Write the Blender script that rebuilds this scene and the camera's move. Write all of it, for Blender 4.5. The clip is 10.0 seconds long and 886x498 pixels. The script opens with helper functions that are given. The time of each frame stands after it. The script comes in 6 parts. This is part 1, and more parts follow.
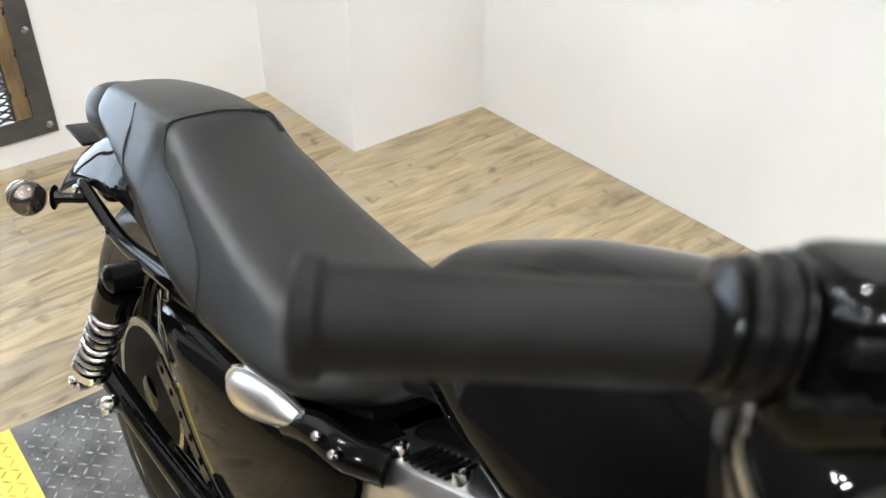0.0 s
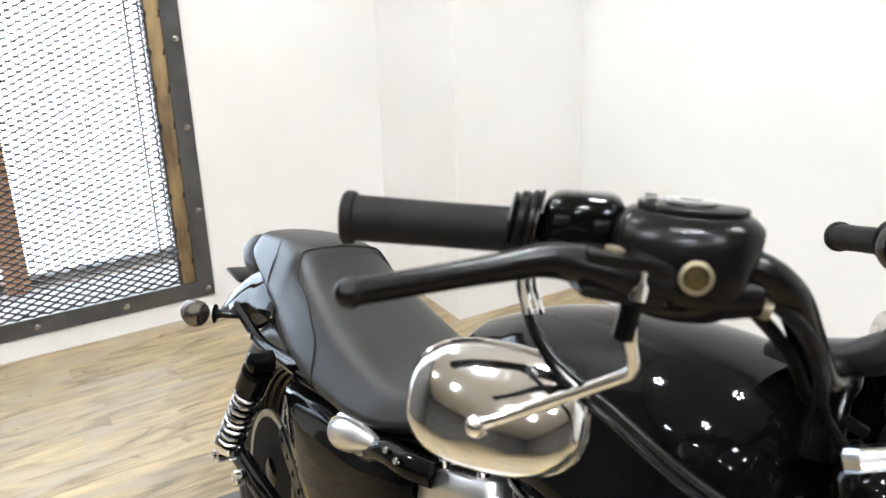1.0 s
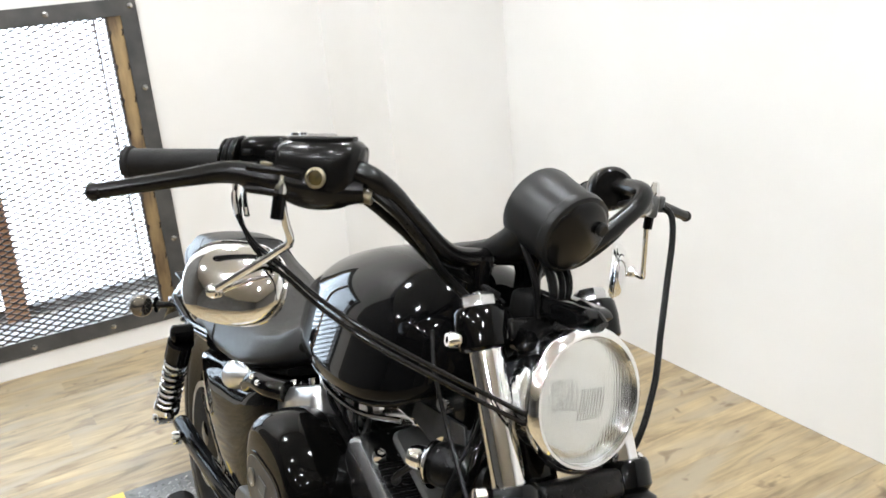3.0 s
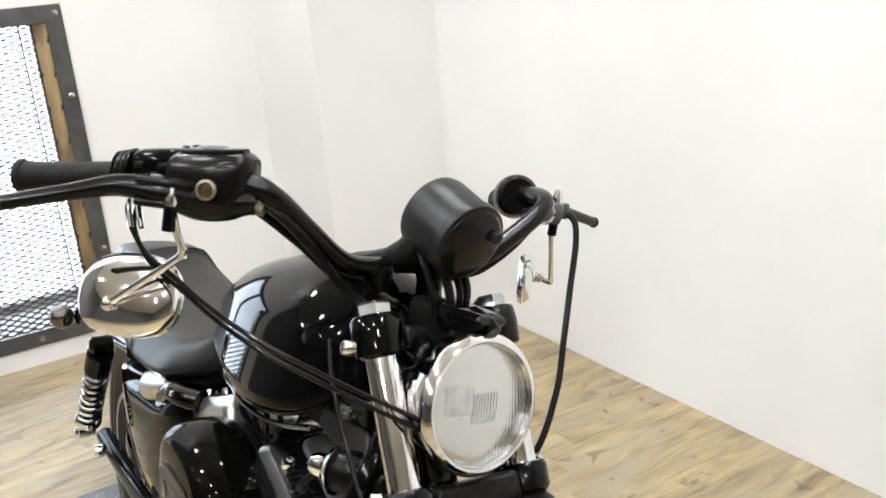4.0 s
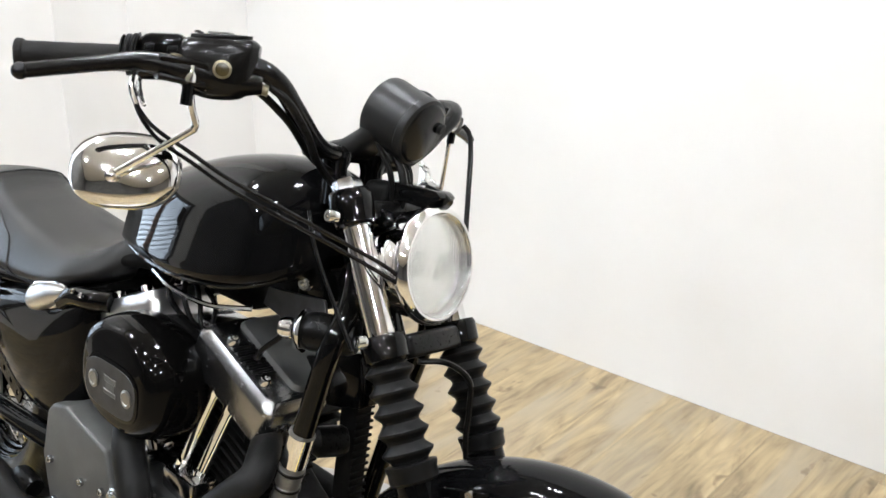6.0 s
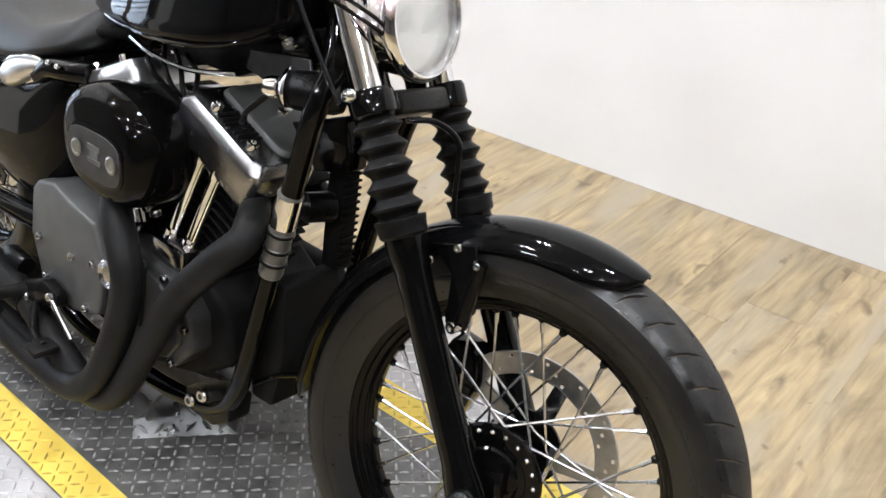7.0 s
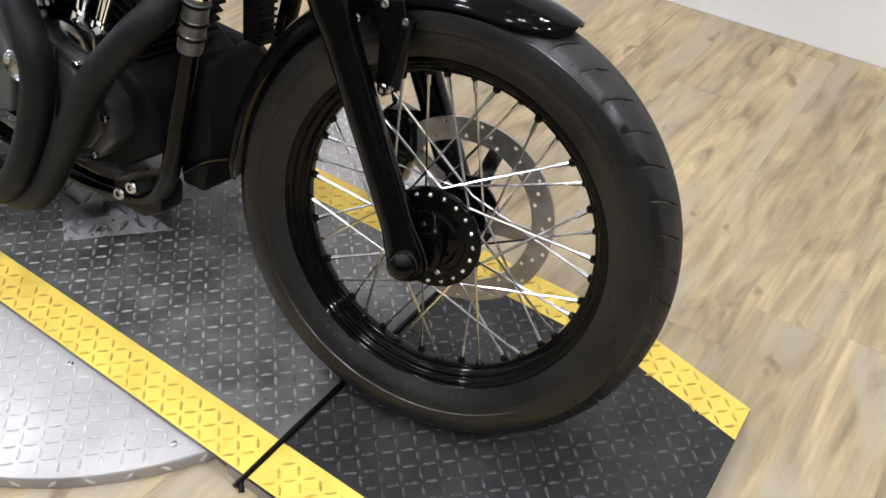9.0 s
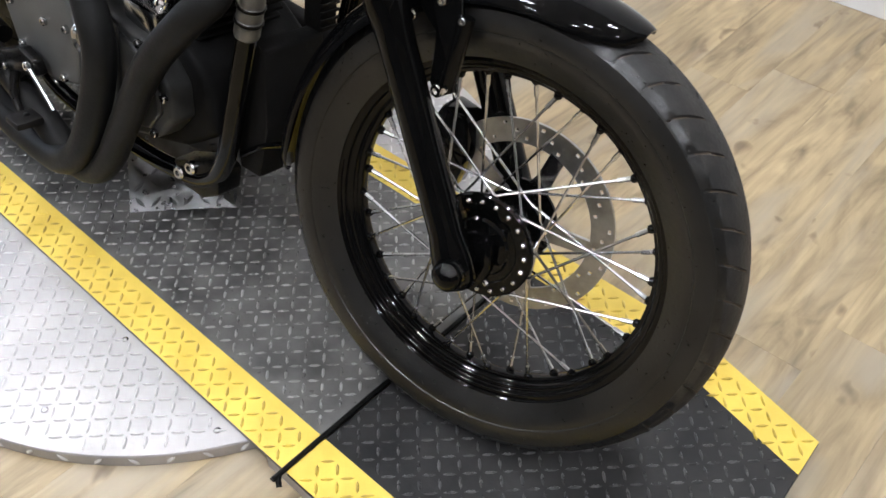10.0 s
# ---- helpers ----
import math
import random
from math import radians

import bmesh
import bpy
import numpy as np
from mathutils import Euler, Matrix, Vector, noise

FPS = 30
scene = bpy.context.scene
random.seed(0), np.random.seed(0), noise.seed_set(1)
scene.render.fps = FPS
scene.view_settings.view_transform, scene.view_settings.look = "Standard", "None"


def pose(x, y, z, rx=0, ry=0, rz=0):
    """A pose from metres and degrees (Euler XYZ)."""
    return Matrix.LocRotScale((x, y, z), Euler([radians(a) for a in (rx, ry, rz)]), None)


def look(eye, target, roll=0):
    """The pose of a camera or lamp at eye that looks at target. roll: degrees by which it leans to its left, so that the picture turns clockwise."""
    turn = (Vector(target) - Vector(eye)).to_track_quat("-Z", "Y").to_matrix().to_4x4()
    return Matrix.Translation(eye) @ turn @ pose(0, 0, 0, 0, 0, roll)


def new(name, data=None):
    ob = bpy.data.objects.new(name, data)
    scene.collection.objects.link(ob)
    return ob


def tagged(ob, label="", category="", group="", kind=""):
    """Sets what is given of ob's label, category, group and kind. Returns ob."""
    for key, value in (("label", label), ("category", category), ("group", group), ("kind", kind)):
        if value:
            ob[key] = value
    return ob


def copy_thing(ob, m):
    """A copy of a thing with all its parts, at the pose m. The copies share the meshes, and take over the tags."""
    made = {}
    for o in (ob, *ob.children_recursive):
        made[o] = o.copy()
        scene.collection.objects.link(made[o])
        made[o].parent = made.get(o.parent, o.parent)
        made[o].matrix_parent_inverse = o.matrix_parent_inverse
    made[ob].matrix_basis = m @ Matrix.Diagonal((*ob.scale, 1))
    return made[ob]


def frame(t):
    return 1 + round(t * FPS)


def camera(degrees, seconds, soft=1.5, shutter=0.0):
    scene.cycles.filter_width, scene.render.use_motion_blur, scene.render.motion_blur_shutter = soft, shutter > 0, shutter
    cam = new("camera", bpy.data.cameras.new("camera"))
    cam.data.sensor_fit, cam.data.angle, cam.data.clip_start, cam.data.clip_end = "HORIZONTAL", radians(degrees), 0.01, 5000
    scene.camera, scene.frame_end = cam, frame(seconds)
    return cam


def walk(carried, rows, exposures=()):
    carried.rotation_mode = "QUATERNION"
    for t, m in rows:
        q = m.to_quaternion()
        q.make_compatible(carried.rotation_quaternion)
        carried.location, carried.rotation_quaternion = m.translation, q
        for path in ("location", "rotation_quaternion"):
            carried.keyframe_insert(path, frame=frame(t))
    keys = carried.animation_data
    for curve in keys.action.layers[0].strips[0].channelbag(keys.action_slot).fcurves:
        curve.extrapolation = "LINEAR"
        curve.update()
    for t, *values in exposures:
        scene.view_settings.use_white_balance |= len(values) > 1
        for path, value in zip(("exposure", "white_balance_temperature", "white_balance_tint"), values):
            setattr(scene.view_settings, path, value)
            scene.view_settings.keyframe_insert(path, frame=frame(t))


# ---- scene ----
cam = camera(52.20, 10.0)
cam.data.dof.use_dof = True
cam.data.dof.focus_distance = 1.5
cam.data.dof.aperture_fstop = 9.0
PATH = [
    (0, (-0.397, -0.307, 1.350), (-1.689, 0.710, 0.212), 0.4),
    (0.5, (-0.263, -0.362, 1.353), (-1.871, 0.481, 0.512), -1.9),
    (0.8, (-0.118, -0.424, 1.391), (-1.744, 0.459, 0.63), -0.92),
    (1, (-0.008, -0.456, 1.396), (-1.634, 0.456, 0.671), -1.7),
    (1.2, (0.11, -0.47, 1.421), (-1.592, 0.363, 0.78), -4.74),
    (1.5, (0.295, -0.456, 1.424), (-1.471, 0.292, 0.858), -4.4),
    (2, (0.438, -0.440, 1.422), (-1.369, 0.214, 0.866), -7.0),
    (2.5, (0.471, -0.398, 1.400), (-1.265, 0.410, 0.824), -6.5),
    (3, (0.484, -0.373, 1.380), (-1.201, 0.503, 0.753), -5.3),
    (4.3, (0.536, -0.322, 1.388), (-1.032, 0.756, 0.771), -4.7),
    (4.5, (0.533, -0.350, 1.391), (-0.958, 0.839, 0.788), -3.4),
    (5, (0.524, -0.498, 1.405), (-0.888, 0.809, 0.857), -2.0),
    (5.2, (0.529, -0.564, 1.391), (-0.853, 0.769, 0.832), -2.6),
    (6.3, (0.528, -0.697, 1.321), (-0.681, 0.689, 0.536), 1.2),
    (6.5, (0.526, -0.700, 1.298), (-0.675, 0.643, 0.430), 1.5),
    (7, (0.542, -0.710, 1.254), (-0.569, 0.586, 0.213), 1.1),
    (7.5, (0.551, -0.729, 1.225), (-0.495, 0.574, 0.125), 2.8),
    (8, (0.558, -0.742, 1.213), (-0.418, 0.568, 0.060), 2.2),
    (8.5, (0.561, -0.753, 1.194), (-0.318, 0.519, -0.074), 3.0),
    (9, (0.563, -0.741, 1.178), (-0.283, 0.472, -0.169), 1.5),
    (9.5, (0.563, -0.714, 1.182), (-0.328, 0.513, -0.122), 1.9),
    (10, (0.551, -0.633, 1.191), (-0.410, 0.397, -0.230), -0.7),
]
walk(cam, [(t, look(eye, target, roll)) for t, eye, target, roll in PATH],
     exposures=[(0.0, 2.95, 6300, 10), (1.0, 3.0, 6300, 10), (2.5, 2.97, 6350, 10), (4.5, 2.85, 6400, 10), (5.2, 2.92, 6300, 10), (6.5, 3.0, 6250, 12), (7.0, 2.98, 6200, 13), (8.5, 2.80, 6150, 14), (10.0, 2.70, 6150, 14)])

# the bike leans on its side stand with the bars turned to the left
LEAN, BIKE_YAW, STEER, ROOM_YAW = 10.12, -0.46, 11.68, 0.71
FLOOR_Z = -0.037          # floor of the room; the top of the display platform is z = 0
X_WIN, Y_BACK = -3.129, 1.609     # the wall with the mesh gate, the long white wall
COL_X, COL_Y = -2.558, 1.077      # free corner of the boxed-in column
X_FRONT, Y_FRONT, CEIL_Z = 6.4, -6.6, 3.1

# ---------------------------------------------------------------- world and light
world = bpy.data.worlds.new("world")
scene.world = world
world.use_nodes = True
wn = world.node_tree
sky = wn.nodes.new("ShaderNodeTexSky")
sky.sky_type = "NISHITA"
sky.sun_disc = False
sky.sun_elevation = radians(40)
sky.sun_rotation = radians(200)
wn.nodes["Background"].inputs["Strength"].default_value = 0.12
wn.links.new(sky.outputs[0], wn.nodes["Background"].inputs["Color"])

LAMP_POWER = 119.0         # radiance of the ceiling spots
GATE_GLOW = 1.35           # daylight behind the mesh gate


# ---------------------------------------------------------------- materials
def material(name, c1, c2=None, rough=0.5, metal=0.0, coat=0.0, scale=8.0, bump=0.0, bump_scale=60.0,
             rough_var=0.1, spec=0.5, coat_ior=1.29, stretch=(1, 1, 1), per_object=0.0):
    """A principled material whose colour, gloss and relief vary at two scales."""
    m = bpy.data.materials.new(name)
    m.use_nodes = True
    nt = m.node_tree
    b = nt.nodes["Principled BSDF"]
    tc = nt.nodes.new("ShaderNodeTexCoord")
    mp = nt.nodes.new("ShaderNodeMapping")
    mp.inputs["Scale"].default_value = stretch
    nt.links.new(tc.outputs["Object"], mp.inputs["Vector"])
    n1 = nt.nodes.new("ShaderNodeTexNoise")
    n1.inputs["Scale"].default_value = scale
    n1.inputs["Detail"].default_value = 6
    nt.links.new(mp.outputs[0], n1.inputs["Vector"])
    ramp = nt.nodes.new("ShaderNodeMapRange")
    ramp.inputs["From Min"].default_value = 0.35
    ramp.inputs["From Max"].default_value = 0.65
    nt.links.new(n1.outputs["Fac"], ramp.inputs["Value"])
    mix = nt.nodes.new("ShaderNodeMix")
    mix.data_type = "RGBA"
    mix.inputs[6].default_value = (*c1, 1)
    mix.inputs[7].default_value = (*(c2 or [v * 0.7 for v in c1]), 1)
    nt.links.new(ramp.outputs[0], mix.inputs[0])
    colour = mix.outputs[2]
    if per_object:
        oi = nt.nodes.new("ShaderNodeObjectInfo")
        hsv = nt.nodes.new("ShaderNodeHueSaturation")
        mr = nt.nodes.new("ShaderNodeMapRange")
        mr.inputs["To Min"].default_value = 1 - per_object
        mr.inputs["To Max"].default_value = 1 + per_object
        nt.links.new(oi.outputs["Random"], mr.inputs["Value"])
        nt.links.new(mr.outputs[0], hsv.inputs["Value"])
        nt.links.new(colour, hsv.inputs["Color"])
        colour = hsv.outputs[0]
    nt.links.new(colour, b.inputs["Base Color"])
    n2 = nt.nodes.new("ShaderNodeTexNoise")
    n2.inputs["Scale"].default_value = bump_scale
    n2.inputs["Detail"].default_value = 4
    nt.links.new(mp.outputs[0], n2.inputs["Vector"])
    rr = nt.nodes.new("ShaderNodeMapRange")
    rr.inputs["To Min"].default_value = max(0.0, rough - rough_var)
    rr.inputs["To Max"].default_value = min(1.0, rough + rough_var)
    nt.links.new(n2.outputs["Fac"], rr.inputs["Value"])
    nt.links.new(rr.outputs[0], b.inputs["Roughness"])
    b.inputs["Metallic"].default_value = metal
    b.inputs["Coat Weight"].default_value = coat
    b.inputs["Coat Roughness"].default_value = 0.04
    b.inputs["Coat IOR"].default_value = coat_ior
    b.inputs["Specular IOR Level"].default_value = spec
    if bump:
        bp = nt.nodes.new("ShaderNodeBump")
        bp.inputs["Strength"].default_value = bump
        bp.inputs["Distance"].default_value = 0.002
        nt.links.new(n2.outputs["Fac"], bp.inputs["Height"])
        nt.links.new(bp.outputs[0], b.inputs["Normal"])
    return m


def glow(name, colour, strength):
    m = bpy.data.materials.new(name)
    m.use_nodes = True
    nt = m.node_tree
    nt.nodes.remove(nt.nodes["Principled BSDF"])
    e = nt.nodes.new("ShaderNodeEmission")
    e.inputs["Color"].default_value = (*colour, 1)
    e.inputs["Strength"].default_value = strength
    nt.links.new(e.outputs[0], nt.nodes["Material Output"].inputs["Surface"])
    return m


def glass(name, rough=0.02, colour=(1, 1, 1)):
    m = bpy.data.materials.new(name)
    m.use_nodes = True
    b = m.node_tree.nodes["Principled BSDF"]
    b.inputs["Base Color"].default_value = (*colour, 1)
    b.inputs["Transmission Weight"].default_value = 1.0
    b.inputs["Roughness"].default_value = rough
    b.inputs["IOR"].default_value = 1.45
    return m


def fluted_glass(name):
    """Clear pressed glass with vertical flutes and a slight waviness."""
    m = glass(name, 0.02, (0.97, 0.98, 0.97))
    nt = m.node_tree
    tc = nt.nodes.new("ShaderNodeTexCoord")
    wave = nt.nodes.new("ShaderNodeTexWave")
    wave.bands_direction = "Y"
    wave.inputs["Scale"].default_value = 70.0
    wave.inputs["Distortion"].default_value = 1.2
    wave.inputs["Detail Scale"].default_value = 0.6
    nt.links.new(tc.outputs["Object"], wave.inputs["Vector"])
    lumps = nt.nodes.new("ShaderNodeTexNoise")
    lumps.inputs["Scale"].default_value = 24.0
    nt.links.new(tc.outputs["Object"], lumps.inputs["Vector"])
    add = nt.nodes.new("ShaderNodeMath")
    add.operation = "MULTIPLY_ADD"
    add.inputs[1].default_value = 7.0
    nt.links.new(lumps.outputs["Fac"], add.inputs[0])
    nt.links.new(wave.outputs["Fac"], add.inputs[2])
    bp = nt.nodes.new("ShaderNodeBump")
    bp.inputs["Strength"].default_value = 0.09
    bp.inputs["Distance"].default_value = 0.0010
    nt.links.new(add.outputs[0], bp.inputs["Height"])
    nt.links.new(bp.outputs[0], nt.nodes["Principled BSDF"].inputs["Normal"])
    return m


def floor_material():
    """Vinyl plank with long wood grain, knots and streaks, and a tone of its own for each plank."""
    m = bpy.data.materials.new("vinyl_wood_plank")
    m.use_nodes = True
    nt = m.node_tree
    b = nt.nodes["Principled BSDF"]
    L = nt.links.new
    geo = nt.nodes.new("ShaderNodeNewGeometry")
    oi = nt.nodes.new("ShaderNodeObjectInfo")
    off = nt.nodes.new("ShaderNodeVectorMath")
    off.operation = "MULTIPLY_ADD"
    off.inputs[1].default_value = (37.0, 91.0, 0.0)
    comb = nt.nodes.new("ShaderNodeCombineXYZ")
    L(oi.outputs["Random"], comb.inputs[0])
    L(oi.outputs["Random"], comb.inputs[1])
    L(comb.outputs[0], off.inputs[0])
    L(geo.outputs["Position"], off.inputs[2])
    def noise_of(scale, stretch, detail, dist=0.0):
        mp = nt.nodes.new("ShaderNodeMapping")
        mp.inputs["Scale"].default_value = stretch
        L(off.outputs[0], mp.inputs["Vector"])
        n = nt.nodes.new("ShaderNodeTexNoise")
        n.inputs["Scale"].default_value = scale
        n.inputs["Detail"].default_value = detail
        n.inputs["Distortion"].default_value = dist
        L(mp.outputs[0], n.inputs["Vector"])
        return n
    streak = noise_of(9.0, (1.5, 0.33, 1), 8, 1.8)
    grain = noise_of(60.0, (1.6, 0.08, 1), 3)
    patch = noise_of(4.5, (1.7, 0.40, 1), 5, 0.8)
    knots = noise_of(14.0, (1.0, 0.7, 1), 2, 0.6)
    r1 = nt.nodes.new("ShaderNodeValToRGB")
    r1.color_ramp.elements[0].position = 0.22
    r1.color_ramp.elements[0].color = (0.100, 0.066, 0.034, 1)
    r1.color_ramp.elements[1].position = 0.70
    r1.color_ramp.elements[1].color = (0.42, 0.318, 0.180, 1)
    e = r1.color_ramp.elements.new(0.45)
    e.color = (0.275, 0.208, 0.118, 1)
    L(streak.outputs["Fac"], r1.inputs["Fac"])
    mg = nt.nodes.new("ShaderNodeMix")
    mg.data_type = "RGBA"
    mg.blend_type = "MULTIPLY"
    mg.inputs[0].default_value = 0.5
    rg = nt.nodes.new("ShaderNodeMapRange")
    rg.inputs["From Min"].default_value = 0.3
    rg.inputs["From Max"].default_value = 0.6
    rg.inputs["To Min"].default_value = 0.55
    L(grain.outputs["Fac"], rg.inputs["Value"])
    L(r1.outputs[0], mg.inputs[6])
    L(rg.outputs[0], mg.inputs[7])
    # greyish washed areas
    mw = nt.nodes.new("ShaderNodeMix")
    mw.data_type = "RGBA"
    mw.inputs[7].default_value = (0.295, 0.247, 0.178, 1)
    rw = nt.nodes.new("ShaderNodeMapRange")
    rw.inputs["From Min"].default_value = 0.48
    rw.inputs["From Max"].default_value = 0.66
    rw.inputs["To Max"].default_value = 0.85
    L(patch.outputs["Fac"], rw.inputs["Value"])
    L(rw.outputs[0], mw.inputs[0])
    L(mg.outputs[2], mw.inputs[6])
    # knots
    mk = nt.nodes.new("ShaderNodeMix")
    mk.data_type = "RGBA"
    mk.inputs[7].default_value = (0.10, 0.065, 0.035, 1)
    rk = nt.nodes.new("ShaderNodeMapRange")
    rk.inputs["From Min"].default_value = 0.66
    rk.inputs["From Max"].default_value = 0.76
    rk.inputs["To Max"].default_value = 0.8
    L(knots.outputs["Fac"], rk.inputs["Value"])
    L(rk.outputs[0], mk.inputs[0])
    L(mw.outputs[2], mk.inputs[6])
    hsv = nt.nodes.new("ShaderNodeHueSaturation")
    mr = nt.nodes.new("ShaderNodeMapRange")
    mr.inputs["To Min"].default_value = 0.93
    mr.inputs["To Max"].default_value = 1.06
    L(oi.outputs["Random"], mr.inputs["Value"])
    L(mr.outputs[0], hsv.inputs["Value"])
    L(mk.outputs[2], hsv.inputs["Color"])
    L(hsv.outputs[0], b.inputs["Base Color"])
    rr = nt.nodes.new("ShaderNodeMapRange")
    rr.inputs["To Min"].default_value = 0.34
    rr.inputs["To Max"].default_value = 0.55
    L(streak.outputs["Fac"], rr.inputs["Value"])
    L(rr.outputs[0], b.inputs["Roughness"])
    bp = nt.nodes.new("ShaderNodeBump")
    bp.inputs["Strength"].default_value = 0.15
    bp.inputs["Distance"].default_value = 0.001
    L(grain.outputs["Fac"], bp.inputs["Height"])
    L(bp.outputs[0], b.inputs["Normal"])
    return m


M_PAINT = material("gloss_black_paint", (0.0016, 0.0016, 0.0018), (0.0028, 0.0028, 0.0028), 0.09, coat=1.0, rough_var=0.02, spec=0.0, coat_ior=1.21)
M_PANEL = material("gloss_black_side_panel", (0.0018, 0.0017, 0.0016), (0.0030, 0.0028, 0.0026), 0.14, coat=1.0, rough_var=0.03, spec=0.0, coat_ior=1.20)
M_GLOSS = material("gloss_black_enamel", (0.0014, 0.0014, 0.0014), (0.0024, 0.0024, 0.0024), 0.13, coat=1.0, rough_var=0.04, spec=0.0, coat_ior=1.28)
M_SATIN = material("satin_black_metal", (0.0024, 0.0023, 0.0022), (0.0045, 0.0042, 0.0039), 0.30, spec=0.13, scale=20, bump=0.1, bump_scale=300)
M_SEMI = material("semi_gloss_black_enamel", (0.0030, 0.0028, 0.0026), (0.0045, 0.0041, 0.0038), 0.22, spec=0.22, scale=20, rough_var=0.05)
M_MATTE = material("matte_black_metal", (0.004, 0.004, 0.004), (0.008, 0.0075, 0.007), 0.6, spec=0.06, scale=14, bump=0.2, bump_scale=220)
M_PLASTIC = material("black_plastic", (0.003, 0.003, 0.003), (0.005, 0.005, 0.005), 0.34, spec=0.12, scale=25, bump=0.12, bump_scale=500)
M_GAUGE = material("satin_grey_black_plastic", (0.0085, 0.0083, 0.0081), (0.012, 0.0117, 0.0114), 0.38, spec=0.22, scale=25, bump=0.1, bump_scale=600)
M_GRIP = material("black_grip_rubber", (0.0065, 0.0060, 0.0056), (0.0105, 0.0096, 0.0088), 0.55, spec=0.10, scale=30, bump=0.2, bump_scale=400)
M_BOOT = material("black_bellows_rubber", (0.0028, 0.0028, 0.0028), (0.0052, 0.0050, 0.0048), 0.40, spec=0.13, scale=25, bump=0.1)
M_TYRE = material("worn_tyre_rubber", (0.0036, 0.0036, 0.0035), (0.0110, 0.0105, 0.0097), 0.33, spec=0.42, scale=9, bump=0.25, bump_scale=160, rough_var=0.15)
M_DUST = material("dust_in_tyre_groove", (0.075, 0.056, 0.040), (0.040, 0.031, 0.023), 0.8, spec=0.2, scale=25)
M_TREAD = material("dusty_tyre_tread", (0.011, 0.0108, 0.0106), (0.021, 0.0195, 0.018), 0.55, spec=0.25, scale=30, bump=0.3, bump_scale=200)
M_VINYL = material("black_seat_vinyl", (0.0042, 0.0040, 0.0039), (0.0062, 0.0060, 0.0058), 0.37, spec=0.44, scale=12, bump=0.25, bump_scale=420, rough_var=0.06)
M_CHROME = material("chrome", (0.90, 0.90, 0.90), (0.84, 0.84, 0.84), 0.06, metal=1.0, rough_var=0.03)
M_BOWL = material("satin_bright_reflector", (0.9, 0.9, 0.9), (0.84, 0.84, 0.84), 0.08, metal=1.0, rough_var=0.04)
M_ALU = material("polished_aluminium", (0.50, 0.50, 0.51), (0.40, 0.40, 0.40), 0.18, metal=1.0, scale=30, rough_var=0.06, bump_scale=80)
M_ROCKER = material("satin_grey_alloy", (0.36, 0.36, 0.365), (0.29, 0.29, 0.295), 0.26, metal=1.0, scale=30, rough_var=0.04, bump_scale=60)
M_STEEL = material("brushed_stainless_disc", (0.42, 0.42, 0.41), (0.3, 0.3, 0.29), 0.34, metal=1.0, scale=40)
M_ZINC = material("zinc_spoke", (0.75, 0.75, 0.76), (0.5, 0.5, 0.5), 0.22, metal=1.0, scale=60)
M_GREYCAST = material("grey_powder_coat", (0.085, 0.086, 0.083), (0.07, 0.07, 0.067), 0.48, metal=0.3, scale=20, bump=0.15, bump_scale=400)
M_SLEEVE = material("worn_grey_sleeve", (0.12, 0.115, 0.105), (0.065, 0.062, 0.057), 0.34, metal=0.3, scale=40, rough_var=0.1)
M_CASE = material("dark_grey_engine_case", (0.032, 0.032, 0.031), (0.016, 0.016, 0.0155), 0.44, spec=0.28, scale=12, bump=0.2, bump_scale=260)
M_GREYPLATE = material("dark_grey_insert", (0.045, 0.045, 0.048), (0.03, 0.03, 0.03), 0.4, metal=0.5, scale=50)
M_PIPE = material("matte_black_exhaust", (0.0066, 0.0065, 0.0063), (0.0110, 0.0107, 0.0103), 0.5, spec=0.10, scale=18, bump=0.15, bump_scale=180)
M_BRASS = material("sight_glass_amber", (0.050, 0.036, 0.012), (0.022, 0.017, 0.006), 0.20, scale=90)
M_BRASSRING = material("dull_brass", (0.24, 0.205, 0.135), (0.15, 0.125, 0.08), 0.42, metal=0.7, scale=60)
M_SATINCAP = material("satin_silver_cap", (0.70, 0.69, 0.69), (0.62, 0.61, 0.61), 0.30, metal=1.0, scale=30, rough_var=0.04)
M_TINT = material("smoked_reflector_lens", (0.20, 0.175, 0.15), (0.12, 0.105, 0.09), 0.08, metal=0.9, scale=20, rough_var=0.03)
M_SMOKE = glass("smoked_lens", 0.05, (0.10, 0.09, 0.085))
M_LENS = glass("clear_lens", 0.03, (0.97, 0.98, 0.97))
M_FLUTED = fluted_glass("fluted_lens_glass")
# the tan second tone paints soft uneven shading onto the white walls
M_WALL = material("white_paint_with_soft_shading", (0.70, 0.688, 0.672), (0.63, 0.610, 0.585), 0.7, scale=0.9, bump=0.08, bump_scale=120, rough_var=0.05)
# two dim colours for unseen walls, so that the gloss black reflects dark
M_DIM = material("dimmed_grey_wall_paint", (0.13, 0.127, 0.122), (0.10, 0.097, 0.093), 0.8, scale=2)
M_DIM_WARM = material("dimmed_warm_wall_paint", (0.20, 0.19, 0.175), (0.17, 0.16, 0.147), 0.8, scale=1.5)
M_SHOPCEIL = material("off_white_ceiling_paint", (0.74, 0.725, 0.69), (0.70, 0.685, 0.65), 0.8, scale=1.5)
M_CEIL = material("white_ceiling_paint", (0.76, 0.75, 0.73), (0.72, 0.71, 0.69), 0.8, scale=2)
M_FLOOR = floor_material()
M_SLAB = material("floor_underlay", (0.12, 0.09, 0.06), (0.08, 0.06, 0.04), 0.8)
